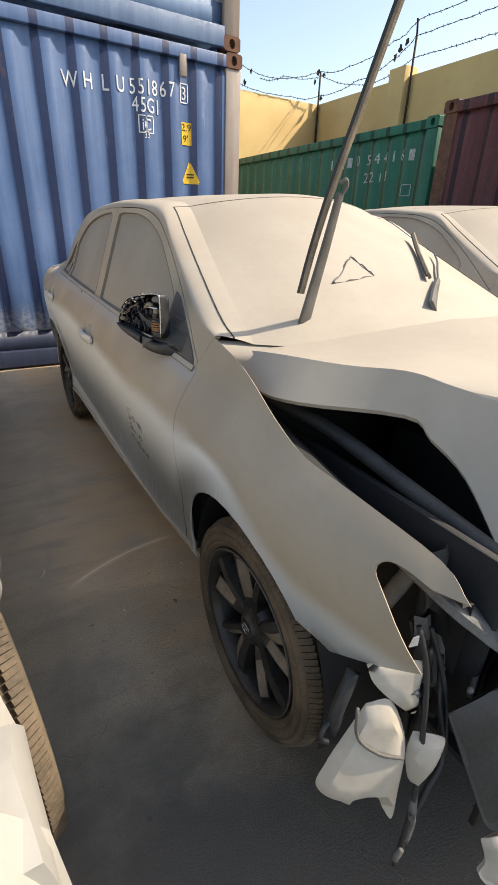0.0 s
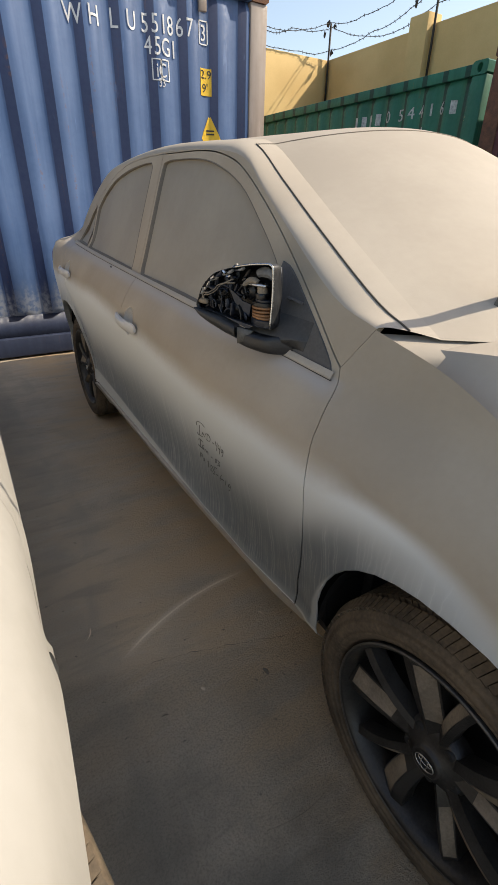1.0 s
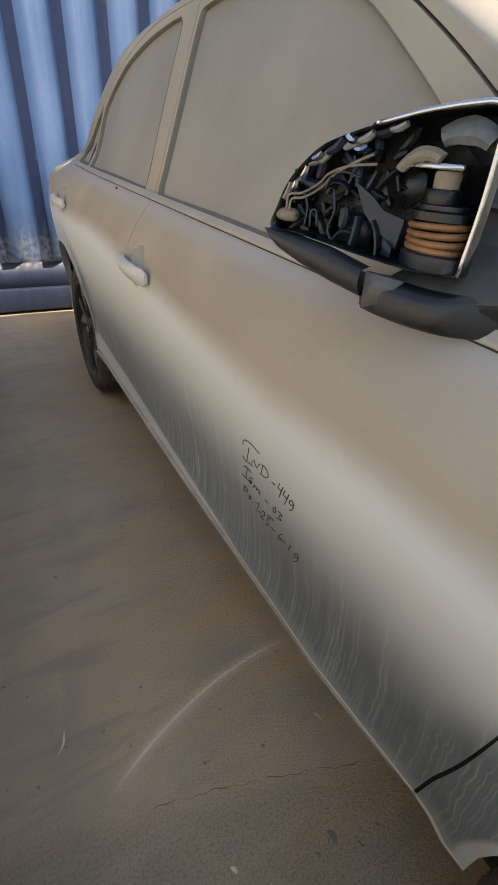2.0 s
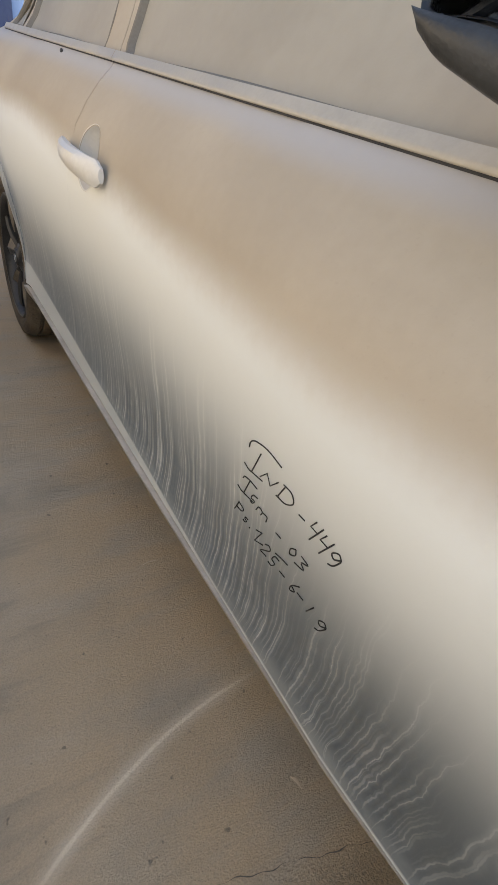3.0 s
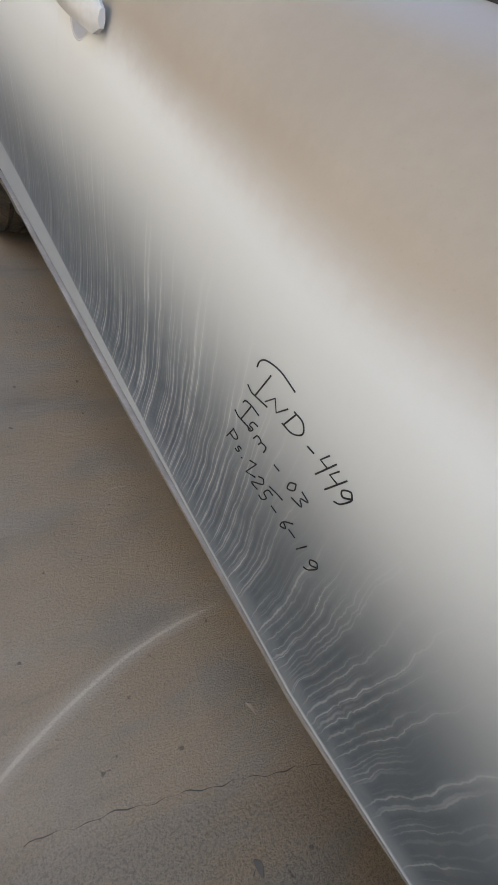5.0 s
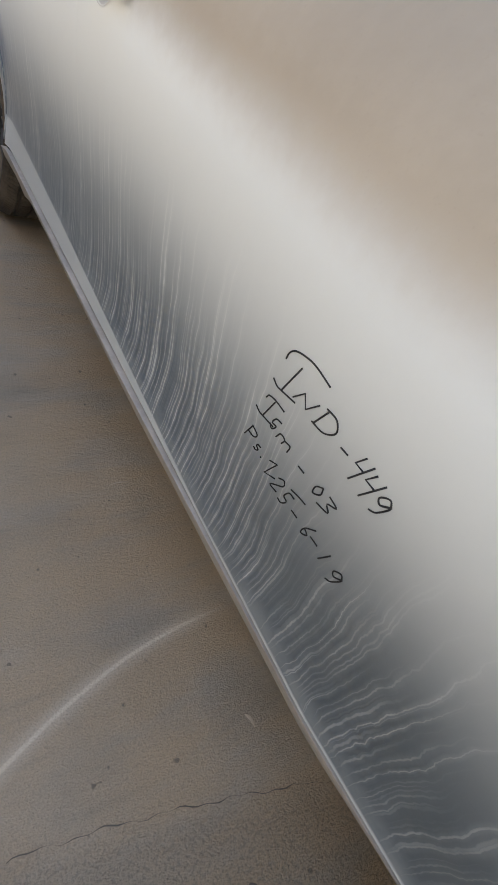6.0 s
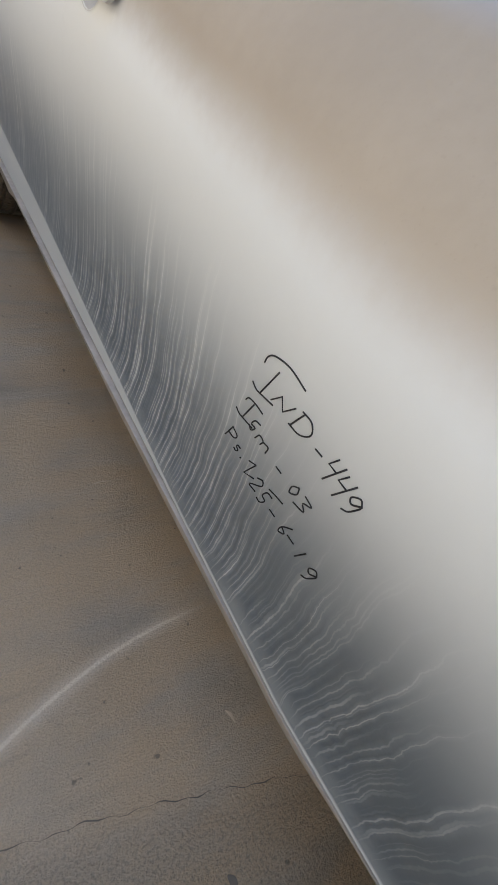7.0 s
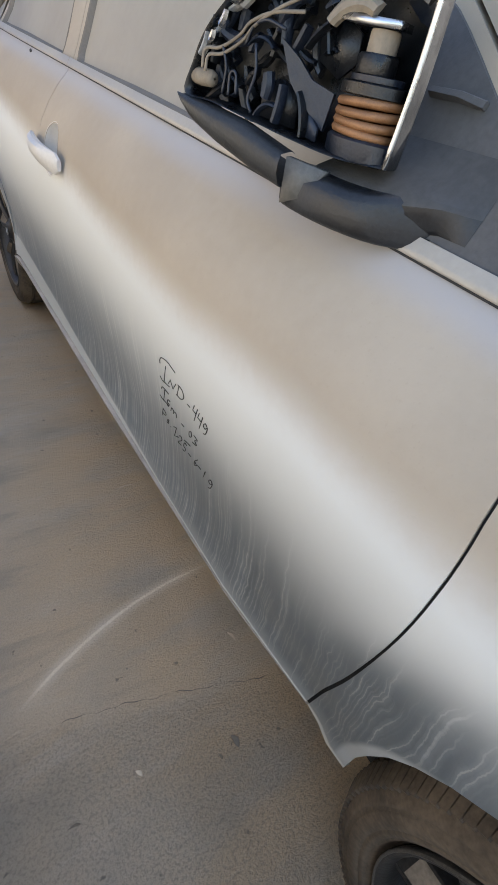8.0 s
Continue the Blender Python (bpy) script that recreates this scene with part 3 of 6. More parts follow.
def follow_folds(ob, pitch=0.278, deep=0.036, start=0.31):
    """Lays a flat painted mark into the folds of a corrugated side panel."""
    bm = bmesh.new()
    bm.from_mesh(ob.data)
    bm.transform(ob.matrix_basis)
    ob.matrix_basis = Matrix.Identity(4)
    x0, x1 = min(v.co.x for v in bm.verts), max(v.co.x for v in bm.verts)
    for n in range(int((x0 - start) / pitch) - 1, int((x1 - start) / pitch) + 2):
        for d in (0.0, 0.072, 0.140, 0.210):
            x = start + n * pitch + d
            if x0 < x < x1:
                bmesh.ops.bisect_plane(bm, geom=bm.verts[:] + bm.edges[:] + bm.faces[:], plane_co=(x, 0, 0), plane_no=(1, 0, 0))
    for v in bm.verts:
        v.co.y += float(np.interp((v.co.x - start) % pitch, (0, .072, .140, .210, .278), (0, 0, deep, deep, 0)))
    bm.to_mesh(ob.data)
    bm.free()


for box_root in (blue, green):
    for ob in box_root.children:
        if ob.name.split(".")[0] in ("lettering", "lettering_frame", "lettering_bar", "height_sticker", "sticker_lettering", "warning_sticker", "sticker_text_bar"):
            follow_folds(ob)

# ---- yellow compound wall ----
WALL_X, WALL_Y, WALL_H = 6.62, 11.62, 4.1
wall_east = box("wall_east", (WALL_X + 0.12, -6.0, WALL_H / 2), (0.24, 35.24, WALL_H), M_WALL, None, 0.01)
tagged(wall_east, "tall yellow plastered compound wall", "wall", kind="structure")
wall_north = box("wall_north", (WALL_X - 20.0, WALL_Y + 0.12, WALL_H / 2), (39.99, 0.24, WALL_H), M_WALL, None, 0.01)
tagged(wall_north, "tall yellow plastered compound wall in sun", "wall", kind="structure")

# ---- saloon car: local y runs from the front axle (0) to the rear axle (2.70), x across, right side at -x ----
_z = np.linspace(0.1, 1.6, 601)
_w = np.interp(_z, [.10, .20, .27, .305, .335, .36, .40, .46, .52, .60, .68, .75, .80, .85, .90, .955, 1.005, 1.05, 1.5],
               [.74, .765, .80, .824, .840, .8385, .833, .835, .842, .855, .867, .876, .880, .876, .864, .832, .785, .765, .60])
_k = np.exp(-0.5 * (np.arange(-16, 17) * 0.0025 / 0.0085) ** 2)
_w = np.convolve(np.pad(_w, 16, mode="edge"), _k / _k.sum(), mode="valid")


def belt(y):
    return 1.01 + (y - 1.62) * 0.036


def half_width(y, z):
    zz = z - (belt(y) - 1.01) * min(1, max(0, (z - 0.6) / 0.3))
    w = float(np.interp(zz, _z, _w))
    w -= 0.018 * min(1, max(0, (0.66 - y) / 0.24)) * min(1, max(0, (0.46 - z) / 0.10))
    w -= 0.014 * min(1, max(0, (0.60 - y) / 0.25)) * min(1, max(0, (0.345 - z) / 0.05))  # the flank tucks in low down towards the front
    if y < -0.1:
        w -= 0.22 * (-0.1 - y) ** 1.6
    if y > 2.7:
        w -= 0.15 * (y - 2.7) ** 2
    if y > 1.8 and z > 1.0:
        w -= 0.06 * (y - 1.8) ** 2 * min(1, (z - 1) / 0.1)
    for yc in (0.0, 2.7):  # flared lips of the wheel arches
        d = math.hypot(y - yc, (z - 0.33) * 0.88)
        w += 0.010 * math.exp(-((d - 0.355) / 0.03) ** 2)
    return w


def on_side(s, inset=0.0):
    return lambda y, z: Vector((s * (half_width(y, z) - inset), y, z))


def arch(yc, top=0.74, a=0.335, low=0.30, n=22, end=0.0):
    """The line of a wheel arch from its rear foot over the top to its front foot."""
    pts = []
    for k in range(n + 1):
        t = math.pi * k / n
        c, q = math.cos(t), math.sin(t)
        pts.append((yc + a * math.copysign(abs(c) ** 0.9, c), 0.33 + (top - 0.33) * q ** 0.9))
    return [(yc + a, low)] + pts


DOOR_LINE = curve_pts([(.424, .345), (.410, .43), (.388, .54), (.366, .70), (.362, .80), (.372, .87), (.388, .935), (.398, .962)], 4)
FRAME_LINE = curve_pts([(.41, .985), (.452, 1.010), (.56, 1.085), (.70, 1.176), (.833, 1.255), (1.0, 1.342), (1.12, 1.385), (1.3, 1.414), (1.62, 1.424)], 4)
B_LINE = curve_pts([(1.655, 1.424), (1.643, 1.3), (1.622, 1.1), (1.612, 1.02), (1.598, .9), (1.606, .7), (1.62, .45), (1.628, .345)], 4)
FRONT_GLASS = (curve_pts([(.70, .982), (1.1, .996), (1.58, 1.013)], 5) + curve_pts([(1.592, 1.03), (1.612, 1.20), (1.630, 1.375), (1.612, 1.398)], 4)
               + curve_pts([(1.56, 1.402), (1.36, 1.396), (1.20, 1.374), (1.014, 1.315), (.85, 1.222), (.74, 1.150), (.705, 1.115)], 4))
REAR_GLASS = (curve_pts([(1.692, 1.018), (2.1, 1.032), (2.425, 1.044)], 4) + curve_pts([(2.432, 1.08), (2.462, 1.20), (2.455, 1.235)], 3)
              + curve_pts([(2.40, 1.278), (2.25, 1.345), (2.05, 1.385), (1.85, 1.402), (1.76, 1.403)], 4) + curve_pts([(1.735, 1.385), (1.718, 1.2), (1.692, 1.035)], 3))
QUARTER_GLASS = [(2.475, 1.046), (2.60, 1.050), (2.715, 1.056), (2.722, 1.074), (2.66, 1.145), (2.58, 1.208), (2.505, 1.245), (2.498, 1.215), (2.484, 1.13)]
REAR_FRAME = curve_pts([(1.665, 1.424), (1.9, 1.420), (2.1, 1.402), (2.3, 1.352), (2.5, 1.268), (2.64, 1.185), (2.735, 1.09), (2.765, 1.05)], 4)
REAR_LINE = curve_pts([(2.755, 1.0), (2.70, .92), (2.60, .80), (2.47, .70), (2.385, .60), (2.345, .48), (2.335, .345)], 4)


def side_parts(root, s, paint, glass, trim, tag=True):
    """Doors, wings and glass of one side; s = -1 is the right side."""
    inward = Vector((-s, 0, 0))
    at = on_side(s)
    g = 0.0028
    # front door with its window frame
    door = [(y + g + .0022 * min(1, max(0, (.66 - z) / .2)), z) for y, z in DOOR_LINE] + [(y + .002, z - .002) for y, z in FRAME_LINE] + [(y - (.0015 if z > .86 else .0002), z) for y, z in B_LINE]
    fd = part("front_door", sheet(door, [FRONT_GLASS, cup_line(1.405, .851)], at, 0.026, 0.03, inward=inward), paint, root)
    part("window_glass", sheet(FRONT_GLASS, [], on_side(s, 0.012), 0.04, 0, inward=inward), glass, fd, "dust-covered side window")
    rear = [(y + (.0015 if z > .86 else .0002), z) for y, z in B_LINE[::-1]] + REAR_FRAME + [(y - g, z) for y, z in REAR_LINE]
    rd = part("rear_door", sheet(rear, [REAR_GLASS, QUARTER_GLASS, cup_line(2.50, .905)], at, 0.03, 0.03, inward=inward), paint, root)
    part("window_glass", sheet(REAR_GLASS, [], on_side(s, 0.012), 0.04, 0, inward=inward), glass, rd, "dust-covered side window")
    part("quarter_glass", sheet(QUARTER_GLASS, [], on_side(s, 0.012), 0.04, 0, inward=inward), glass, rd, "dust-covered quarter window")
    # black strips laid in the door gaps stand in for their deep shade
    for line, lo, hi, owner in ((DOOR_LINE, -.0030, .0062, fd), (B_LINE, -.004, .004, fd), (REAR_LINE, -.0075, .004, rd)):
        rows = [[on_side(s, .0030)(y + lo, z), on_side(s, .0030)(y + hi, z)] for y, z in line if (.86 if line is B_LINE else 0) < z < 1.0]
        part("door_gap_seal", grid_mesh(rows), M_PIT, owner, "black strip for the shade in the door gap")
    # sill under the doors
    sill = curve_pts([(.43, .3385), (1.0, .3385), (1.6, .3385), (2.33, .3385)], 4) + [(2.355, .25), (2.36, .19), (.47, .19), (.390, .280)]
    part("sill", sheet(sill, [], lambda y, z: Vector((s * (half_width(y, z) + .011 * min(1, max(0, (y - .70) / .6))), y, z)), 0.03, 0.05, inward=inward), M_SILL, root, "dusty pale sill below the doors")
    # another black strip for the shade between doors and sill
    rows = [[on_side(s, .0035)(y, z) for z in (.3365, .3465)] for y in [.43 + 1.90 * k / 40 for k in range(41)]]
    part("sill_seal", grid_mesh(rows), M_PIT, root, "black strip for the shade in the gap under the doors")
    # mouldings along the belt line and round the glass
    for lo, hi, owner in ((.415, 1.6125, fd), (1.6150, 2.745, rd)):
        rows, dark = [], []
        for k in range(31):
            y = lo + (hi - lo) * k / 30
            z = belt(y) - 0.0075
            w = half_width(y, z)
            rows.append([(s * (w + o), y, z + dz) for o, dz in ((0.0, 0.0), (0.0048, 0.0006), (0.0058, 0.0024), (0.0036, 0.007), (-0.002, 0.0165))])
            dark.append([(s * (half_width(y, z - 0.0018) + 0.0026), y, z - 0.0018), (s * (w + 0.0034), y, z + 0.0004)])
        part("belt_moulding", grid_mesh(rows), trim, owner, "dust-dulled belt moulding")
        part("belt_seal", grid_mesh(dark), M_GAP, owner, "thin black belt seal")
    for loop, owner in ((FRONT_GLASS, fd), (REAR_GLASS, rd), (QUARTER_GLASS, rd)):
        bm = bmesh.new()
        ring = [at(y, z) for y, z in loop]
        mid = sum(ring, Vector()) / len(ring)
        rows = [[p + (mid - p).normalized() * d + inward * i for p in ring] for d, i in ((0.0, 0.0), (0.0025, -0.0015), (0.005, 0.001), (0.0075, 0.013))]
        bm = grid_mesh(rows, True)
        part("window_seal", bm, M_SEAL, owner, "dusty rubber window seal")
    # wheel-side wings
    bars = [(1.405, .851, fd), (2.50, .905, rd)]
    for y, z, owner in bars:
        handle(owner, s, y, z, paint)
    return fd, rd


def cup_line(y, z, r=1.0):
    return [(y + 0.094 + 0.050 * r * math.cos(a), z + 0.010 + 0.049 * r * math.sin(a)) for a in [2 * math.pi * k / 28 for k in range(28)]]


def handle(owner, s, y, z, paint):
    """A pull handle over a round finger cup."""
    bm = bmesh.new()
    rows = []
    for k in range(19):
        t = k / 18
        yy = y - 0.018 + 0.228 * t
        out = 0.040 * math.sin(math.pi * min(1, max(0, t * 0.93 + 0.05))) ** 0.55
        hgt = (0.0205 - 0.006 * t) * min(1, (t / 0.05 + 0.25) ** 0.5, ((1 - t) / 0.10 + 0.06) ** 0.5)
        zc = z + 0.002 + 0.012 * t
        wy = half_width(yy, zc)
        rows.append([(s * (wy + out * q[0] + 0.001), yy, zc + hgt * q[1]) for q in
                     ((0.45, 0.9), (0.72, 1.0), (0.93, 0.70), (1.0, 0.10), (0.95, -0.5), (0.78, -1.0), (0.45, -0.95), (0.36, 0))])
    bm = grid_mesh(rows, True)
    bm.verts.ensure_lookup_table()
    bm.faces.new([v for v in bm.verts[:8]])
    bm.faces.new([bm.verts[i] for i in range(len(bm.verts) - 1, len(bm.verts) - 9, -1)])
    bmesh.ops.recalc_face_normals(bm, faces=bm.faces)
    sharpen(bm, 40)
    part("door_handle", bm, M_SILVER, owner, "silver door handle rubbed free of dust")
    rows = []
    for r, d in ((1.05, 0.0006), (1.0, -0.001), (0.95, -0.008), (0.80, -0.018), (0.50, -0.025), (0.05, -0.028)):
        rows.append([(s * (half_width(p, q) + d), p, q) for p, q in cup_line(y, z, r)])
    part("handle_cup", grid_mesh(rows, True), M_SILVER, owner, "silver finger cup behind the handle")


STATIONS = [  # side line (y, z), inner edge (x, y, z), bow, crown
    (.362, 1.068, .729, .340, 1.056, .30, .000), (.503, 1.137, .705, .470, 1.113, .27, .018), (.738, 1.267, .652, .720, 1.228, .23, .038),
    (.900, 1.352, .605, .915, 1.318, .20, .054), (1.04, 1.414, .558, 1.125, 1.411, .17, .068), (1.262, 1.438, .555, 1.270, 1.436, .13, .060),
    (1.734, 1.452, .555, 1.734, 1.456, .00, .046), (2.245, 1.424, .545, 2.220, 1.428, -.06, .044), (2.50, 1.375, .530, 2.470, 1.384, -.12, .040),
    (2.85, 1.200, .540, 2.800, 1.225, -.14, .02), (3.15, 1.050, .560, 3.120, 1.075, -.16, .0), (3.40, 1.015, .57, 3.40, 1.035, -.12, .01), (3.62, .975, .54, 3.60, .99, -.10, .01)]


SIDE_DROP = (0.0, .034, .046, .046, .034, .024, .020, .020, .020, .012, 0.0, 0.0, 0.0)  # how far the shoulder of the roof rolls over the side


def top_parts(root, paint, glass, screen):
    """Pillars, roof, screens and boot lid, lofted from station to station; the edges roll over into the sides."""
    st = [list(q) for q in curve_pts([q + (d,) for q, d in zip(STATIONS, SIDE_DROP)], 4)]
    sides = {-1: [], 1: []}
    mid = []
    us = [-.90 + 1.8 * k / 24 for k in range(25)]
    for gy, gz, ex, ey, ez, bow, crown, drop in st:
        for s in (-1, 1):
            a = Vector((s * half_width(gy, gz - drop), gy, gz - drop))
            c = Vector((s * (half_width(gy, gz - drop) - .010), (gy + ey) / 2, max(ez + .010, gz - drop + .012)))
            b = Vector((s * .90 * ex, ey - bow * .19, ez + crown * .19))
            sides[s].append([a * (1 - t) ** 2 + c * (2 * t * (1 - t)) + b * t * t for t in [k / 12 for k in range(13)]])
        mid.append([(u * ex, ey - bow * (1 - u * u), ez + crown * (1 - u * u)) for u in us])
    for s in (-1, 1):
        bm = grid_mesh(sides[s] if s == 1 else [r[::-1] for r in sides[s]])
        bmesh.ops.recalc_face_normals(bm, faces=bm.faces)
        part("roof_rail", bm, paint, root)
    made = {}
    for name, a, b, mat in (("windscreen", 0, 16, screen), ("roof", 16, 32, paint), ("rear_window", 32, 40, screen), ("boot_lid", 40, 48, paint)):
        rows = mid[a:b + 1]
        bm = grid_mesh([r[::-1] for r in rows])
        bmesh.ops.recalc_face_normals(bm, faces=bm.faces)
        if sum(f.normal.z for f in bm.faces) < 0:
            bmesh.ops.reverse_faces(bm, faces=bm.faces)
        made[name] = part(name, bm, mat, root)
    # black seals down the sides of the windscreen, a joint along the front of the roof
    for s in (-1, 1):
        bm = bmesh.new()
        tube(bm, [r[8] + Vector((0, -.0005, .0012)) for r in sides[s][:17]], .0019, 6)
        part("screen_seal", bm, M_SCREEN_SEAL, made["windscreen"], "thin black screen seal")
    bm = bmesh.new()
    tube(bm, [sides[-1][16][8]] + [Vector(p) for p in mid[16]] + [sides[1][16][8]], .0022, 6)
    part("roof_joint", bm, M_SEAL, made["roof"], "dusty joint along the front of the roof")
    return made


TREAD = []


def tread_blocks():
    """The tread of a tyre: four rows of small blocks."""
    if not TREAD:
        bm = bmesh.new()
        n = 124
        for k in range(n):
            m = Matrix.Rotation(2 * math.pi * k / n, 4, "X")
            for o, tilt, wide in ((0.0, 0.22, 0.034), (-0.045, 0.1, 0.035), (-0.09, -0.1, 0.035), (-0.135, -0.1, 0.035)):
                lean, r = (0.42, 0.3065) if o == 0.0 else (0.0, 0.312)
                q = m @ Matrix.Translation((o, 0, r)) @ Matrix.Rotation(lean, 4, "Y") @ Matrix.Rotation(tilt, 4, "Z") @ Matrix.Diagonal((wide, 0.0134 if o == 0.0 else 0.0132, 0.014, 1))
                c = [bm.verts.new(q @ Vector((x, y, z))) for z in (-.5, .5) for x, y in ((-.5, -.5), (.5, -.5), (.5, .5), (-.5, .5))]
                for f in ((4, 5, 6, 7), (0, 1, 5, 4), (1, 2, 6, 5), (2, 3, 7, 6), (3, 0, 4, 7)):
                    bm.faces.new([c[i] for i in f])
        TREAD.append(bm)
    return TREAD[0].copy()


def wheel(root, x, y, s, tyre_mat=None, turn=0.0, steer=0.0):
    """An alloy wheel of ten twisted spokes; its face looks to s."""
    tyre_mat = tyre_mat or M_TYRE
    hub = new("wheel")
    hub.parent = root
    hub.matrix_basis = pose(x, y, 0.316, turn, 0, steer) @ Matrix.Diagonal((s, 1, 1, 1))
    bm = bmesh.new()
    # the tyre: offset runs from the inner wall to the outer wall
    prof = [(-0.17, .225), (-0.185, .245), (-0.190, .268), (-0.180, .296), (-0.160, .309), (-0.11, .3080), (-0.03, .3080), (0.000, .3040), (0.016, .3005),
            (0.0235, .290), (0.0255, .2865), (0.0235, .2855), (0.0260, .2825), (0.0240, .2810), (0.0265, .2785), (0.0270, .268), (0.0255, .2600), (0.0235, .2590), (0.0250, .2565), (0.0225, .249), (0.0195, .2475), (0.0200, .2455), (0.013, .240), (0.004, .232)]
    lathe(bm, prof, 72)
    bmesh.ops.recalc_face_normals(bm, faces=bm.faces)
    part("tyre", bm, tyre_mat, hub)
    bm = tread_blocks()
    part("tread", bm, tyre_mat, hub, smooth=False)["kind"] = "stuff"
    bm = bmesh.new()
    lathe(bm, [(0.006, .232), (0.015, .2355), (0.0205, .2335), (0.0205, .2290), (0.017, .2265), (0.010, .221), (-0.012, .216), (-0.09, .205), (-0.16, .207), (-0.17, .225)], 72)
    bmesh.ops.recalc_face_normals(bm, faces=bm.faces)
    part("rim", bm, M_RIM, hub)
    bm = bmesh.new()
    lathe(bm, [(0.0195, .2362), (0.0222, .2350), (0.0222, .2332), (0.0200, .2318)], 72)
    bmesh.ops.recalc_face_normals(bm, faces=bm.faces)
    part("rim_lip", bm, M_RIM_EDGE, hub, "thin worn edge of the rim")
    bm = bmesh.new()
    lathe(bm, [(-0.10, .001), (-0.10, .19)], 32)
    part("brake_disc", bm, M_GAP, hub)
    for k in range(5):
        a0 = 2 * math.pi * k / 5 + 0.2
        # each arm splits in two: a broad bevelled blade and a slim one that leans away from it
        for sp0, sp1, w0, w1, mat in ((-0.10, -0.27, .046, .074, M_RIM), (0.16, 0.30, .032, .036, M_RIM)):
            q = 1 if sp1 > 0 else -1
            rows, face = [], []
            for i in range(11):
                t = i / 10
                r = 0.040 + 0.186 * t
                a = a0 + sp0 + (sp1 - sp0) * t
                w = w0 + (w1 - w0) * t
                o = -0.020 + 0.022 * math.sin(math.pi * (0.1 + t * 0.62)) + 0.004 * t
                rad, tan = Vector((0, math.cos(a), math.sin(a))), Vector((0, -math.sin(a), math.cos(a)))
                c = rad * r + Vector((o, 0, 0))
                ridge = c + tan * (w * 0.12 * q) + Vector((0.004, 0, 0))
                inner, outer = c - tan * (w * 0.5 * q) + Vector((-0.016, 0, 0)), c + tan * (w * 0.5 * q) + Vector((-0.004, 0, 0))
                rows.append([outer + Vector((-0.034, 0, 0)), outer, ridge, inner, inner + Vector((-0.03, 0, 0))])
                if 0.25 < t < 0.95:
                    face.append([inner.lerp(ridge, 0.08) + Vector((.0008, 0, 0)), inner.lerp(ridge, 0.92) + Vector((.0008, 0, 0))])
            for rws, nm, m in ((rows, "spoke", mat), (face, "spoke_face", M_RIM_DUST)):
                bm = grid_mesh(rws)
                bmesh.ops.recalc_face_normals(bm, faces=bm.faces)
                if sum(f.normal.x for f in bm.faces) < 0:
                    bmesh.ops.reverse_faces(bm, faces=bm.faces)
                sharpen(bm, 25)
                if nm == "spoke":
                    part(nm, bm, m, hub)
                else:
                    part(nm, bm, m, hub, "dust lying on the spoke")
        bm = bmesh.new()
        a = a0 + math.pi / 5
        got = lathe(bm, [(-0.012, 0.0115), (0.002, 0.011), (0.004, 0.008), (0.002, 0.001)], 12)
        bmesh.ops.translate(bm, vec=(-0.01, 0.057 * math.cos(a), 0.057 * math.sin(a)), verts=bm.verts)
        part("wheel_nut", bm, M_GAP, hub)
    bm = bmesh.new()
    lathe(bm, [(-0.05, .075), (-0.016, .072), (-0.008, .058), (0.0, .036), (0.006, .033)], 32)
    bmesh.ops.recalc_face_normals(bm, faces=bm.faces)
    part("hub", bm, M_RIM, hub)
    bm = bmesh.new()
    lathe(bm, [(0.004, .033), (0.010, .031), (0.0115, .026), (0.009, .024), (0.010, .001)], 32)
    bmesh.ops.recalc_face_normals(bm, faces=bm.faces)
    part("centre_cap", bm, M_RIM, hub)
    bm = bmesh.new()
    for rx, rz, oz in ((0.021, 0.0155, 0.0), (0.0075, 0.0155, 0.0), (0.015, 0.007, 0.006)):
        pts = [(0.0122, rx * math.cos(2 * math.pi * i / 24), rz * math.sin(2 * math.pi * i / 24) + oz) for i in range(25)]
        tube(bm, pts, 0.0013, 5)
    part("badge", bm, M_CHROME, hub, "worn metal badge of plain rings")
    return hub


def inner_shell(root):
    """The near-black inside of the panels: floor, bulkheads, and the cabin's shade put into the colour."""
    bm = bmesh.new()
    rows = []
    for y in (.34, .8, 1.2, 1.7, 2.2, 2.345):
        prof = [(.74, .24), (.79, .34), (.80, .6), (.81, .8), (.76, .93), (.70, .96)]
        rows.append([(-w, y, z) for w, z in prof] + [(w, y, z) for w, z in prof[::-1]])
    rows = [r for r in rows]
    bm = grid_mesh(rows, True)
    bm.verts.ensure_lookup_table()
    bm.faces.new(bm.verts[:12])
    bm.faces.new(bm.verts[-12:][::-1])
    bmesh.ops.recalc_face_normals(bm, faces=bm.faces)
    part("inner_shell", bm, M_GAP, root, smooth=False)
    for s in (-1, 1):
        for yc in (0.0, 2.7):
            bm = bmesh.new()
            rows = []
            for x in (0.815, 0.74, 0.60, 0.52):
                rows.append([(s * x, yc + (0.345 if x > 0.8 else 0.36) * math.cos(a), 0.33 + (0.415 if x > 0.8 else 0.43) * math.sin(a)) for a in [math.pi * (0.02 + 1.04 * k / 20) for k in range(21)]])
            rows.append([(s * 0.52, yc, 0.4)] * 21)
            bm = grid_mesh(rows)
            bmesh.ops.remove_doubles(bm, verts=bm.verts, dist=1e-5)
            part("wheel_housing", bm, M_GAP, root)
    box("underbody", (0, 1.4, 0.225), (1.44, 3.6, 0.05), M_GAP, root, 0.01)


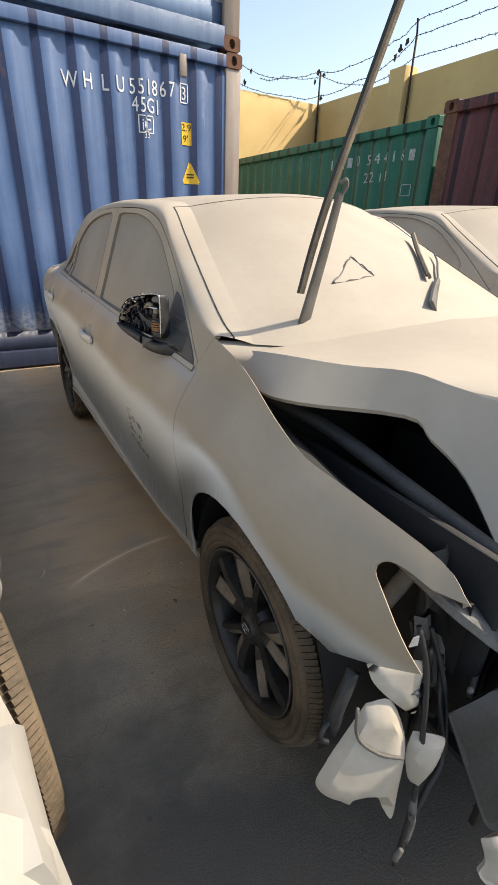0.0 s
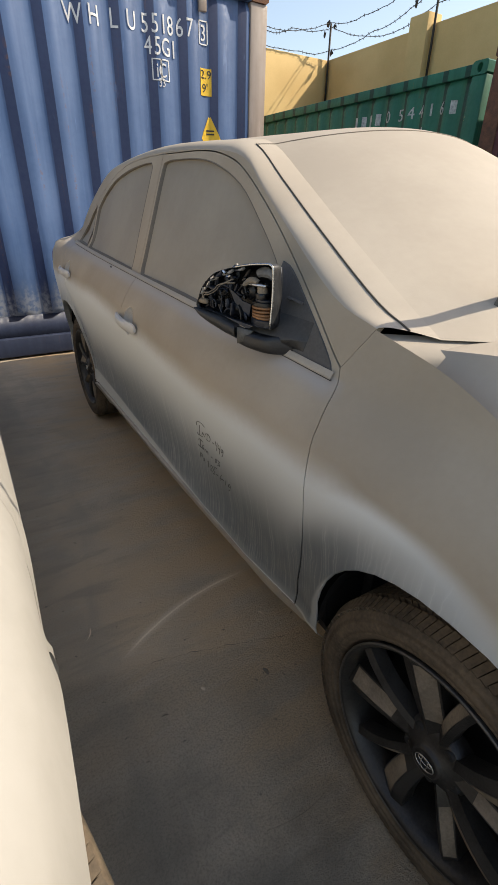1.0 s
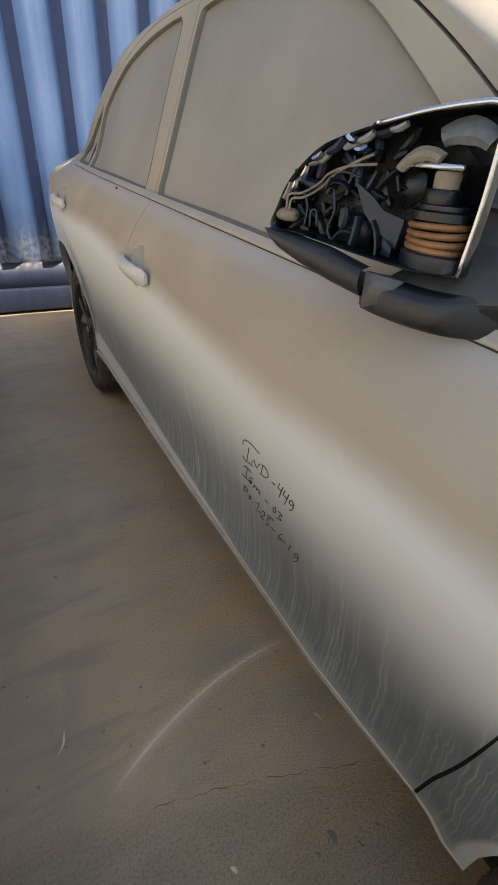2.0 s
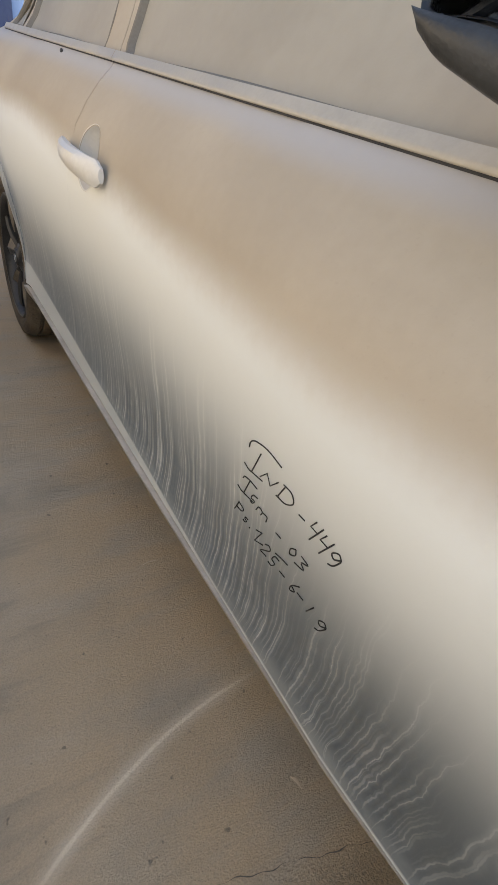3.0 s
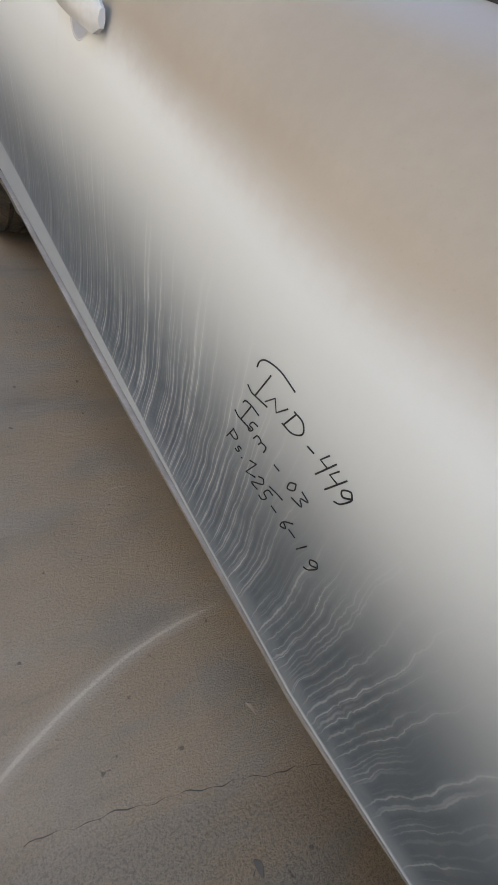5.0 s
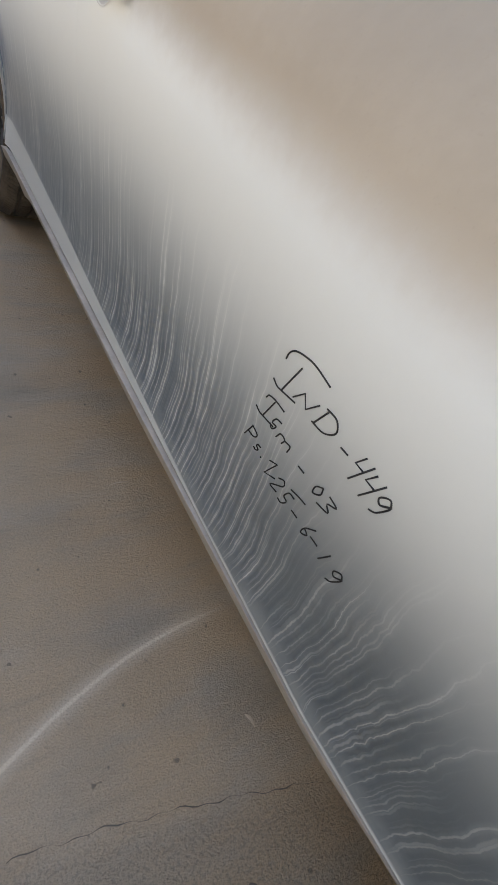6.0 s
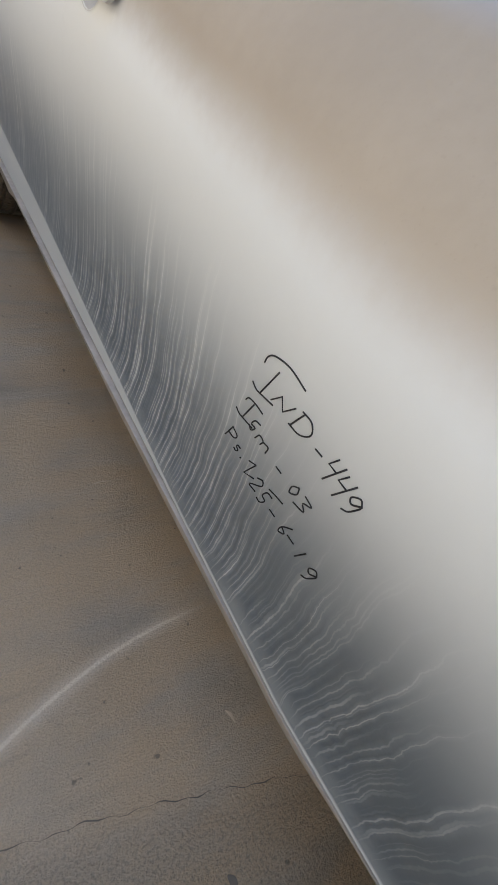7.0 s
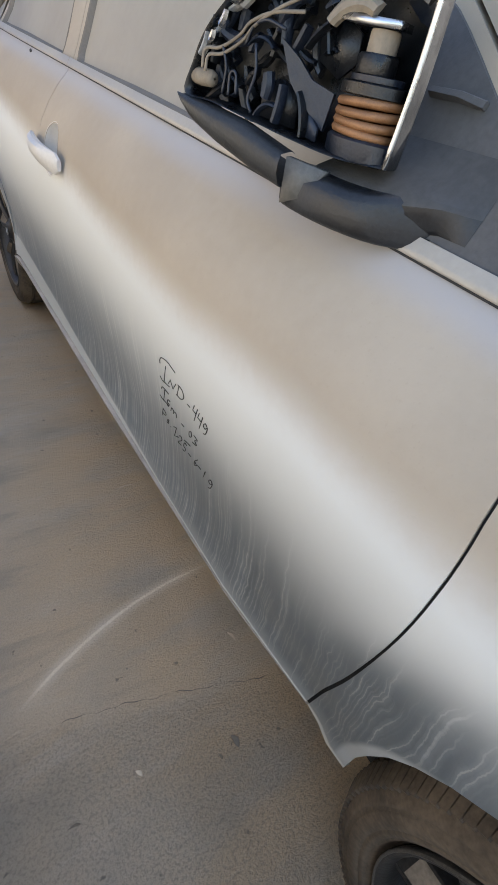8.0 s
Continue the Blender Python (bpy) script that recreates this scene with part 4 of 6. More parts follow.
def pillar_frame(root, s, paint):
    """The fixed side of the cabin round the doors."""
    outer_line = curve_pts([(q[0], q[1] - d) for q, d in zip(STATIONS[:11], SIDE_DROP)], 4)
    low = [(2.80, 1.046)] + [(y + 0.002, z + 0.0015) for y, z in REAR_FRAME[::-1]]
    low += [(y, z + 0.0015) for y, z in FRAME_LINE[::-1]]
    poly = outer_line + low
    part("cabin_side", sheet(poly, [], on_side(s), 0.03, 0.02, inward=Vector((-s, 0, 0))), paint, root)


def rear_wing(root, s, paint):
    outer = [(y + 0.0045, z) for y, z in REAR_LINE[::-1]][1:] + [(2.765, 1.045), (2.80, 1.046), (3.15, 1.048)] + curve_pts([(3.4, 1.013), (3.62, .973), (3.66, .90), (3.67, .7), (3.64, .45), (3.60, .30)], 4)
    low = [(3.2, .28), (3.04, .29)] + arch(2.7, 0.735, 0.33, 0.30)[1:]
    low[-1] = (2.37, .345)
    part("rear_wing", sheet(outer + low, [], on_side(s), 0.035, 0.03, inward=Vector((-s, 0, 0))), paint, root)


def rear_end(root, paint):
    rows = []
    for z in (.28, .45, .7, .82, .90, .975):
        w = half_width(3.64, z) - 0.004
        rows.append([(w * u, 3.645 + 0.12 * (1 - u * u) + (0.06 if z < 0.7 else 0.0) * (1 - u ** 4), z) for u in [-1 + k / 8 for k in range(17)]])
    part("rear_bumper", grid_mesh(rows), paint, root)
    for s in (-1, 1):
        bm = sheet([(3.42, .80), (3.64, .76), (3.655, .90), (3.50, .95)], [], on_side(s, -0.006), 0.03, 0.02, inward=Vector((-s, 0, 0)))
        part("tail_lamp", bm, plain("dusty red lens", (0.25, 0.08, 0.06), 0.3, 0, 0.3), root, "dusty red tail lamp")


# ---- the wrecked, dust-covered silver saloon ----
CAR = (0.0, 1.70, 0.0)
wreck = thing("saloon_car", CAR, "wrecked silver saloon car caked in beige dust on concrete", "car")
side_parts(wreck, -1, M_PAINT, M_GLASS_DUST, M_TRIM)
side_parts(wreck, 1, M_PAINT, M_GLASS_DUST, M_TRIM)
tops = top_parts(wreck, M_SCREEN_DUST, M_GLASS_DUST, M_SCREEN_DUST)
inner_shell(wreck)
for s in (-1, 1):
    pillar_frame(wreck, s, M_PAINT)
    rear_wing(wreck, s, M_PAINT)
    wing = (curve_pts([(.362, 1.066), (.177, 1.030), (-.02, .964), (-.15, .934), (-.30, .921), (-.485, .898), (-.553, .870)], 4)
            + curve_pts([(-.50, .864), (-.45, .870), (-.418, .866), (-.412, .848), (-.45, .815), (-.533, .731)], 3)
            + [(-.45, .665), (-.345, .592)] + [p for p in arch(0.0)[::-1] if p[0] > 0 or p[1] > 0.60] + [(.424, .325)] + DOOR_LINE + [(.41, .985)])
    wing = [p for k, p in enumerate(wing) if k == 0 or math.dist(p, wing[k - 1]) > 1e-4]
    part("front_wing", sheet(wing, [], on_side(s), 0.026, 0.007, inward=Vector((-s, 0, 0)), rim=Vector((-s * .004, 0, -.004))), M_PAINT, wreck, "dusty front wing with an empty lamp notch")
    wheel(wreck, s * 0.806, 0.0, s)
    wheel(wreck, s * 0.806, 2.70, s)
rear_end(wreck, M_PAINT)


# bonnets: rows of points run from the windscreen to the nose
def bonnet(root, rows, paint, label="", across=4, smooth_across=True, crease=24):
    if smooth_across:
        rows = [curve_pts(r, across) for r in rows]
    else:
        rows = [[tuple(np.array(p) + (np.array(q) - np.array(p)) * i / across) for p, q in zip(r, r[1:]) for i in range(across)] + [r[-1]] for r in rows]
    rows = [list(c) for c in zip(*[curve_pts(c, 4) for c in zip(*rows)])]
    bm = grid_mesh([r[::-1] for r in rows])
    bmesh.ops.recalc_face_normals(bm, faces=bm.faces)
    if sum(f.normal.z for f in bm.faces) < 0:
        bmesh.ops.reverse_faces(bm, faces=bm.faces)
    border = [e for e in bm.edges if len(e.link_faces) == 1]
    ext = bmesh.ops.extrude_edge_only(bm, edges=border)
    vs = [g for g in ext["geom"] if isinstance(g, bmesh.types.BMVert)]
    bmesh.ops.translate(bm, vec=(0, 0, -0.010), verts=vs)
    for v in vs:
        v.co.x *= 0.99
    sharpen(bm, crease)
    return part("bonnet", bm, paint, root, label)


# the wreck's bonnet is buckled: its right edge is folded down along a ridge and stands off the wing
HOOD_EDGE = ((-.715, .33, 1.005), (-.725, .15, .975), (-.70, .00, .985), (-.554, -.19, .997), (-.541, -.255, .966), (-.522, -.34, .911), (-.545, -.46, .815))
HOOD_RIDGE = ((-.68, .325, 1.035), (-.655, .18, 1.055), (-.60, -.03, 1.072), (-.53, -.15, 1.082), (-.498, -.23, 1.073), (-.452, -.33, 1.047), (-.42, -.48, .95))
HOOD_TOP = ((1.085, 1.100, 1.110, 1.10, 1.06, 1.00), (1.085, 1.100, 1.110, 1.10, 1.05, .99), (1.084, 1.088, 1.090, 1.08, 1.04, .98), (1.080, 1.070, 1.060, 1.05, 1.00, .95),
            (1.070, 1.050, 1.030, 1.02, .98, .93), (1.035, 1.010, .990, .97, .95, .92), (.945, .935, .920, .90, .88, .86))
HOOD_Y = (.30, .17, -.02, -.19, -.31, -.41, -.52)
hood = []
for k, (e, r, tops_z, y) in enumerate(zip(HOOD_EDGE, HOOD_RIDGE, HOOD_TOP, HOOD_Y)):
    # the unseen front rows reach further forward to shade the floor
    hood.append([e, r] + [(x, y - (.10 + .11 * max(0, k - 4)) * (1 - (x / .72) ** 2), z) for x, z in zip((-.36, -.20, 0.0, .30, .60, .715), tops_z)])
bonnet(wreck, hood, M_SCREEN_DUST, "buckled dusty bonnet lifted off the wing", 3, False, 13)

# cowl between bonnet and windscreen
rows = []
for k in range(33):
    u = -1 + k / 16
    y0 = .34 - .30 * (1 - u * u)
    rows.append([(u * .733, y0 + dy, z) for dy, z in ((.035, 1.056), (.0, 1.050), (-.045, 1.036), (-.055, 1.020), (-.06, .98))])
bm = grid_mesh(rows)
bmesh.ops.recalc_face_normals(bm, faces=bm.faces)
part("cowl_panel", bm, M_SCREEN_DUST, wreck, "dusty cowl below the windscreen")

# engine bay, near-black throughout: its shade is put into the colour
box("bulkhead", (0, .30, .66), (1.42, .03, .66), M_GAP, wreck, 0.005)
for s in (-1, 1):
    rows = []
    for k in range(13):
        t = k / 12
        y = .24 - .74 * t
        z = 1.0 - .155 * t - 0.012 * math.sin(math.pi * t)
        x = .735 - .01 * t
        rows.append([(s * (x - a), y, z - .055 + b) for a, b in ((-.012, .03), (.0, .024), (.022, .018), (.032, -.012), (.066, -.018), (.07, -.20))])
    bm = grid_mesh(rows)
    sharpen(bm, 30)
    # flange near-black: shade put into its colour where sun would strike
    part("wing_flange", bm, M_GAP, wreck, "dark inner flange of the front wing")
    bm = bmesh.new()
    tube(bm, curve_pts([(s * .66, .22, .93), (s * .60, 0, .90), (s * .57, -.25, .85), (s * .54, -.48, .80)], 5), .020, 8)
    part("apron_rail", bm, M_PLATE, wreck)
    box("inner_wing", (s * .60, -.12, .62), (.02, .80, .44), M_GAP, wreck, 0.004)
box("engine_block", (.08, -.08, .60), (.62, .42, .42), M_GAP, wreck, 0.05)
box("battery_tray", (.42, -.25, .74), (.26, .2, .2), M_BLACK, wreck, 0.02)
# bent slam panel across the nose, with punched holes
rows = []
for x, y, z in curve_pts([(-.73, -.36, .835), (-.695, -.46, .785), (-.645, -.505, .735), (-.56, -.535, .665), (-.42, -.55, .62), (-.1, -.56, .60), (.3, -.54, .63), (.6, -.48, .70)], 5):
    rows.append([(x + a * .4, y + a, z + b) for a, b in ((.085, -.02), (.08, .006), (.03, .012), (.005, .004), (-.008, -.010), (-.010, -.030), (.004, -.036))])
bm = grid_mesh(rows)
bmesh.ops.recalc_face_normals(bm, faces=bm.faces)
sharpen(bm, 30)
slam = part("slam_panel", bm, M_STEEL, wreck, "bent grey steel slam panel")
for x, y, z in ((-.60, -.495, .7145), (-.53, -.512, .659)):
    bm = bmesh.new()
    lathe(bm, [(0.0, .011), (0.001, .0005)], 14)
    bmesh.ops.rotate(bm, verts=bm.verts, cent=(0, 0, 0), matrix=Matrix.Rotation(-math.pi / 2, 3, "Y"))
    bmesh.ops.translate(bm, vec=(x, y, z), verts=bm.verts)
    part("punched_hole", bm, M_GAP, slam)
# radiator, beam, tray, shield and skin are added to keep sun off the floor
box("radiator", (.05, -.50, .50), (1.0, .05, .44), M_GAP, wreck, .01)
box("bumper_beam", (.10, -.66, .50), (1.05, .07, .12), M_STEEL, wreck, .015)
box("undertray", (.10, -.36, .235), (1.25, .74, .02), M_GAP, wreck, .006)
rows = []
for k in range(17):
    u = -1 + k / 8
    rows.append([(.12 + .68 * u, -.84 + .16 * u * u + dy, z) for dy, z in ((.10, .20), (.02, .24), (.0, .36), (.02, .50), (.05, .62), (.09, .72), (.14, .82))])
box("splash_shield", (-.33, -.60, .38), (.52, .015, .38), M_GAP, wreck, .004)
part("bumper_skin", grid_mesh(rows), M_BLACK, wreck, "unseen black skin added to block the sun")
# stays, hoses and cables hanging in the nose
for nm, pts, r, mat in (("lamp_stay", [(-.61, -.44, .70), (-.645, -.455, .62), (-.66, -.46, .54)], .024, M_GREYPLASTIC),
                        ("lamp_stay", [(-.70, -.40, .80), (-.73, -.38, .72), (-.76, -.36, .64)], .017, M_GREYPLASTIC),
                        ("washer_hose", [(-.85, -.43, .64), (-.885, -.44, .58), (-.89, -.44, .52)], .013, M_BLACK),
                        ("bent_bracket", [(-.885, -.44, .55), (-.91, -.44, .545), (-.922, -.445, .525), (-.905, -.45, .510)], .005, M_BLACK),
                        ("cable", [(-.755, -.47, .74), (-.748, -.50, .66), (-.757, -.53, .54), (-.772, -.556, .42), (-.79, -.57, .33), (-.80, -.575, .22)], .0055, M_BLACK),
                        ("cable", [(-.66, -.47, .62), (-.69, -.51, .55), (-.70, -.55, .45), (-.74, -.56, .40), (-.772, -.565, .34)], .006, M_BLACK),
                        ("cable", [(-.70, -.46, .70), (-.685, -.49, .62), (-.68, -.52, .54), (-.695, -.55, .46)], .005, M_BLACK),
                        ("cable", [(-.57, -.50, .60), (-.63, -.53, .56), (-.66, -.54, .60)], .006, M_GREYPLASTIC),
                        ("cable", [(-.772, -.556, .40), (-.785, -.57, .37), (-.778, -.57, .34), (-.79, -.575, .30)], .0075, M_GREYPLASTIC),
                        ("cable_clip", [(-.80, -.578, .285), (-.812, -.578, .268), (-.806, -.576, .25), (-.792, -.574, .262)], .006, M_GREYPLASTIC)):
    bm = bmesh.new()
    tube(bm, curve_pts(pts, 5), r, 8)
    part(nm, bm, mat, wreck)


# loose hoses, bent straps and torn inner panels in the open corner
crush = random.Random(5)
for k in range(12):
    p = [Vector((crush.uniform(-.72, -.52), crush.uniform(-.50, -.40), crush.uniform(.62, .80)))]
    for _ in range(4):
        p.append(p[-1] + Vector((crush.uniform(-.045, .05), crush.uniform(-.03, .02), crush.uniform(-.12, -.03))))
    bm = bmesh.new()
    tube(bm, curve_pts(p, 5), crush.choice((.004, .006, .009, .013)), 8)
    part("hose", bm, (M_GAP, M_BLACK, M_PLATE)[k % 3], wreck)
for k in range(7):
    c = Vector((crush.uniform(-.68, -.50), crush.uniform(-.47, -.38), crush.uniform(.45, .78)))
    a, b = crush.uniform(-.6, .6), crush.uniform(.03, .07)
    rows = []
    for i in range(9):
        t = i / 8 - .5
        q = c + Vector((t * .13 * math.cos(a), t * .05, t * .13 * math.sin(a)))
        rows.append([q + Vector((0, .02 * math.sin(9 * t + k) + .012 * j * j, b * (j - .5 + .2 * math.sin(7 * t + 2 * k)))) for j in (0, .35, .7, 1.0)])
    bm = grid_mesh(rows)
    sharpen(bm, 25)
    part("torn_panel", bm, (M_GAP, M_STEEL, M_PLATE, M_GAP)[k % 4], wreck, "crumpled inner panel")


def puffed(outline, origin, across, up, thick, step=0.02, ripple=0.0):
    """A hollow moulding: an outline in the plane of across and up, swollen to both sides."""
    o, a, u = Vector(origin), Vector(across).normalized(), Vector(up).normalized()
    nrm = a.cross(u).normalized()
    poly = curve_pts(outline + [outline[0]], 4)[:-1]
    poly = [(p[0], p[1]) for p in poly]

    def lift(sgn):
        def put(x, y):
            d = min(1, edge_dist(poly, x, y) / (thick * 1.2))
            h = thick * math.sqrt(max(0, 1 - (1 - d) ** 2)) + ripple * math.sin(38 * x + 21 * y)
            return o + a * x + u * y + nrm * (sgn * h)
        return put
    bm = sheet(poly, [], lift(1), step, 0, inward=-nrm)
    other = sheet(poly, [], lift(-1), step, 0, inward=nrm)
    me = bpy.data.meshes.new("half")
    other.to_mesh(me)
    other.free()
    bm.from_mesh(me)
    bpy.data.meshes.remove(me)
    bmesh.ops.remove_doubles(bm, verts=bm.verts, dist=0.0005)
    return bm


ACR, UPW = (0.86, -0.455, 0.0), (0.08, 0.25, 1.0)
bottle = part("washer_bottle", puffed([(.012, .165), (-.018, .115), (-.050, .060), (-.06, .04), (-.078, .0), (-.06, -.03), (-.02, -.045), (.035, -.035), (.05, -.06), (.068, -.085),
                                       (.078, -.02), (.088, .06), (.080, .12), (.055, .172)], (-.865, -.497, .43), ACR, UPW, .019), M_WHITEPLASTIC, wreck, "dusty white washer bottle hanging loose")
bm = bmesh.new()
tube(bm, curve_pts([(-.868, -.468, .60), (-.872, -.484, .545), (-.842, -.512, .515), (-.800, -.533, .50)], 5), .0035, 6)
part("bottle_seam", bm, M_GREYPLASTIC, bottle)
part("bottle_half", puffed([(.0, .11), (.045, .10), (.062, .085), (.04, .02), (.0, .0), (-.012, .06)], (-.775, -.544, .425), ACR, UPW, .022), M_WHITEPLASTIC, wreck, "cracked half of the washer bottle")
part("wing_bracket", puffed([(.0, .0), (.10, .005), (.098, -.045), (.092, -.10), (.06, -.085), (.015, -.04)], (-.838, -.444, .668), ACR, UPW, .007, 0.015), M_WHITEPLASTIC, wreck, "torn dusty wing bracket")
bm = bmesh.new()
lathe(bm, [(0.0, .001), (0.0, .009), (.006, .009), (.008, .012), (.010, .012)], 12)
bmesh.ops.rotate(bm, verts=bm.verts, cent=(0, 0, 0), matrix=Matrix.Rotation(radians(62), 3, "Z"))
bmesh.ops.translate(bm, vec=(-.768, -.505, .612), verts=bm.verts)
part("bolt", bm, M_STEEL, wreck)
part("bumper_scrap", puffed([(-.01, -.02), (.05, .02), (.16, .06), (.30, .06), (.30, -.18), (.14, -.25), (.085, -.27), (.04, -.16)], (-.70, -.54, .585), (0.86, -0.455, 0.0), (0.08, 0.25, 1.0), .012, 0.03, .004),
     M_PLATE, wreck, "torn dusty bumper skin hanging down")
part("bumper_scrap", puffed([(.0, .0), (.05, .005), (.06, -.10), (.03, -.115), (.0, -.08), (.012, -.05)], (-.66, -.645, .30), (0.86, -0.455, 0.0), (0.08, 0.25, 1.0), .008, 0.015, .004), M_WHITEPLASTIC, wreck, "torn scrap of white bumper skin")
bm = sheet([(.0, .0), (.014, .006), (.013, .028), (.004, .022)], [], lambda x, y: Vector((-.775 + x * .8, -.475 - x * .5, .705 + y)), 0.01, 0.002, inward=Vector((0, 1, 0)))
part("lamp_shard", bm, M_WHITE, wreck, "white broken lamp shard")


# wipers, standing off the screen
def strip(bm, pts, w, h):
    """A flat bar through points, w wide and h thick."""
    pts = [Vector(p) for p in pts]
    rings = []
    for k, p in enumerate(pts):
        d = (pts[min(k + 1, len(pts) - 1)] - pts[max(k - 1, 0)]).normalized()
        sx = d.cross(Vector((0.25, -1, 0.4))).normalized()
        sz = sx.cross(d)
        ww = w[0] + (w[1] - w[0]) * k / (len(pts) - 1) if isinstance(w, tuple) else w
        rings.append([bm.verts.new(p + sx * (a * ww / 2) + sz * (b * h / 2)) for a, b in ((-1, -1), (1, -1), (1, .6), (.6, 1), (-.6, 1), (-1, .6))])
    for a, b in zip(rings, rings[1:]):
        for i in range(6):
            bm.faces.new((a[i], a[(i + 1) % 6], b[(i + 1) % 6], b[i]))
    bm.faces.new(rings[0][::-1])
    bm.faces.new(rings[-1])
    bmesh.ops.recalc_face_normals(bm, faces=bm.faces)
    sharpen(bm, 30)


for arm_pts, hook_pts, blade_pts, wide in (
        ([(-.480, .298, 1.095), (-.474, .275, 1.19), (-.466, .243, 1.32), (-.460, .215, 1.44)],
         [(-.460, .214, 1.435), (-.450, .205, 1.455), (-.458, .200, 1.470), (-.472, .206, 1.462)],
         [(-.508, .282, 1.190), (-.497, .263, 1.295), (-.483, .232, 1.42), (-.452, .184, 1.61), (-.417, .13, 1.813), (-.402, .107, 1.90)], .020),
        ([(-.035, .205, 1.143), (.06, .285, 1.178), (.152, .355, 1.207)],
         [(.152, .355, 1.207), (.23, .43, 1.235), (.319, .51, 1.258), (.40, .60, 1.285)],
         [(.10, .355, 1.221), (.18, .46, 1.260), (.261, .565, 1.298), (.38, .71, 1.355)], .027)):
    wiper = new("wiper")
    wiper.parent = wreck
    bm = bmesh.new()
    strip(bm, curve_pts(arm_pts, 4), (.046, .022), .012)
    part("wiper_arm", bm, M_GREYPLASTIC, wiper)
    bm = bmesh.new()
    strip(bm, curve_pts(hook_pts, 4), .009, .007)
    part("wiper_hook", bm, M_GREYPLASTIC, wiper)
    bm = bmesh.new()
    strip(bm, curve_pts(blade_pts, 5), wide * .8, .012)
    part("wiper_blade", bm, M_RIM_DUST, wiper, "dusty grey wiper blade")
    bm = bmesh.new()
    strip(bm, [Vector(p) + Vector((-.009, .004, 0)) for p in curve_pts(blade_pts, 5)], .0035, .008)
    part("wiper_rubber", bm, M_BLACK, wiper)


def on_screen(x, y):
    """Height of the windscreen over (x, y)."""
    best = None
    for k in range(81):
        t = k / 80
        q = np.array(STATIONS[:5]).T
        s4 = [float(np.interp(t * 4, range(5), r)) for r in q]
        u = max(-1, min(1, x / s4[2]))
        yy, zz = s4[3] - s4[5] * (1 - u * u), s4[4] + s4[6] * (1 - u * u)
        if best is None or abs(yy - y) < best[0]:
            best = (abs(yy - y), zz)
    return best[1]


TRI = [(-.131, .515), (-.119, .400), (-.297, .400)]
bm = bmesh.new()
for a, b, r in ((0, 1, .0022), (1, 2, .0020), (2, 0, .0026)):
    (x0, y0), (x1, y1) = TRI[a], TRI[b]
    pts = []
    for k in range(12):
        t = k / 11
        x, y = x0 + (x1 - x0) * t, y0 + (y1 - y0) * t + .003 * math.sin(7 * t + a)
        pts.append((x, y, on_screen(x, y) + .0012))
    tube(bm, pts, r, 6)
part("finger_drawing", bm, M_GREYPLASTIC, tops["windscreen"], "thin triangle drawn in the windscreen dust")

# ---- broken right door mirror: the cover is gone and the works show ----
front_door = [o for o in wreck.children if o.name.startswith("front_door")][0]
mirror = new("door_mirror")
mirror.parent = front_door
mirror["label"] = "broken black door mirror with its inner works bare"
MO, MU, MW = Vector((-.815, .60, 1.025)), Vector((-.3137, .9495, 0)), Vector((-.9495, -.3137, 0.0))


def mp(u, v, w=0.0):
    return MO + MU * u + Vector((0, 0, v)) + MW * w


# the mirror is folded back along the glass; u runs from its hinge to its tip, w points outwards
TOP_U, TOP_V = (0.0, .066, .111, .161, .186, .214, .228, .236), (.130, .126, .117, .103, .090, .064, .038, .014)
RIM = curve_pts([(0, -.002), (-.003, .06), (-.002, .118), (.005, .130), (.022, .131), (.066, .126), (.111, .117), (.161, .103), (.186, .090), (.214, .064), (.228, .038), (.236, .014),
                 (.20, .012), (.15, .006), (.10, .0), (.05, -.004), (0, -.002)], 4)[:-1]
mid = (0.105, 0.058)
rows = []
for f, w in ((1.0, .004), (1.01, .0), (1.0, -.016), (.92, -.038), (.6, -.052), (.25, -.056), (.02, -.056)):
    rows.append([mp(mid[0] + (u - mid[0]) * f, mid[1] + (v - mid[1]) * f, w) for u, v in RIM])
part("mirror_housing", grid_mesh(rows, True), M_BLACK, mirror)
rows = []
for f, w in ((1.0, .004), (.975, .003), (.965, -.006), (.94, -.030), (.6, -.042), (.02, -.044)):
    rows.append([mp(mid[0] + (u - mid[0]) * f, mid[1] + (v - mid[1]) * f, w) for u, v in RIM])
part("mirror_inside", grid_mesh(rows, True), M_WORKS, mirror)
bm = bmesh.new()
edge = [mp(u, v, .0045) for u, v in curve_pts([(.002, -.002), (-.002, .06), (-.001, .118), (.006, .130), (.022, .131), (.066, .126), (.111, .117)], 4)]
tube(bm, edge, .0024, 6)
part("mirror_edge", bm, M_CHROME, mirror, "bright worn edge")
# what is left of the cover: a curved strip under the works
rows = []
for k in range(25):
    t = k / 24
    u = .2375 - .141 * t
    lip = float(np.interp(u, (.096, .15, .20, .2375), (-.009, .004, .0105, .0135)))
    low = float(np.interp(u, (.096, .136, .18, .218, .232, .2375), (-.039, -.031, -.019, -.006, .004, .0125)))
    b = .014 * math.sin(math.pi * min(1, .08 + t)) ** 0.5 if t < .5 else .014
    rows.append([mp(u, lip - .002, -.006), mp(u, lip, -.001), mp(u, lip - .001, .004 + b * .3)] + [mp(u, lip + (low - lip) * q, .006 + b * math.sin(math.pi * (.22 + .66 * q))) for q in (.08, .3, .55, .8, .95)]
                + [mp(u, low, .002), mp(u, low + .004, -.012), mp(u, low + .012, -.034)])
bm = grid_mesh(rows)
bmesh.ops.recalc_face_normals(bm, faces=bm.faces)
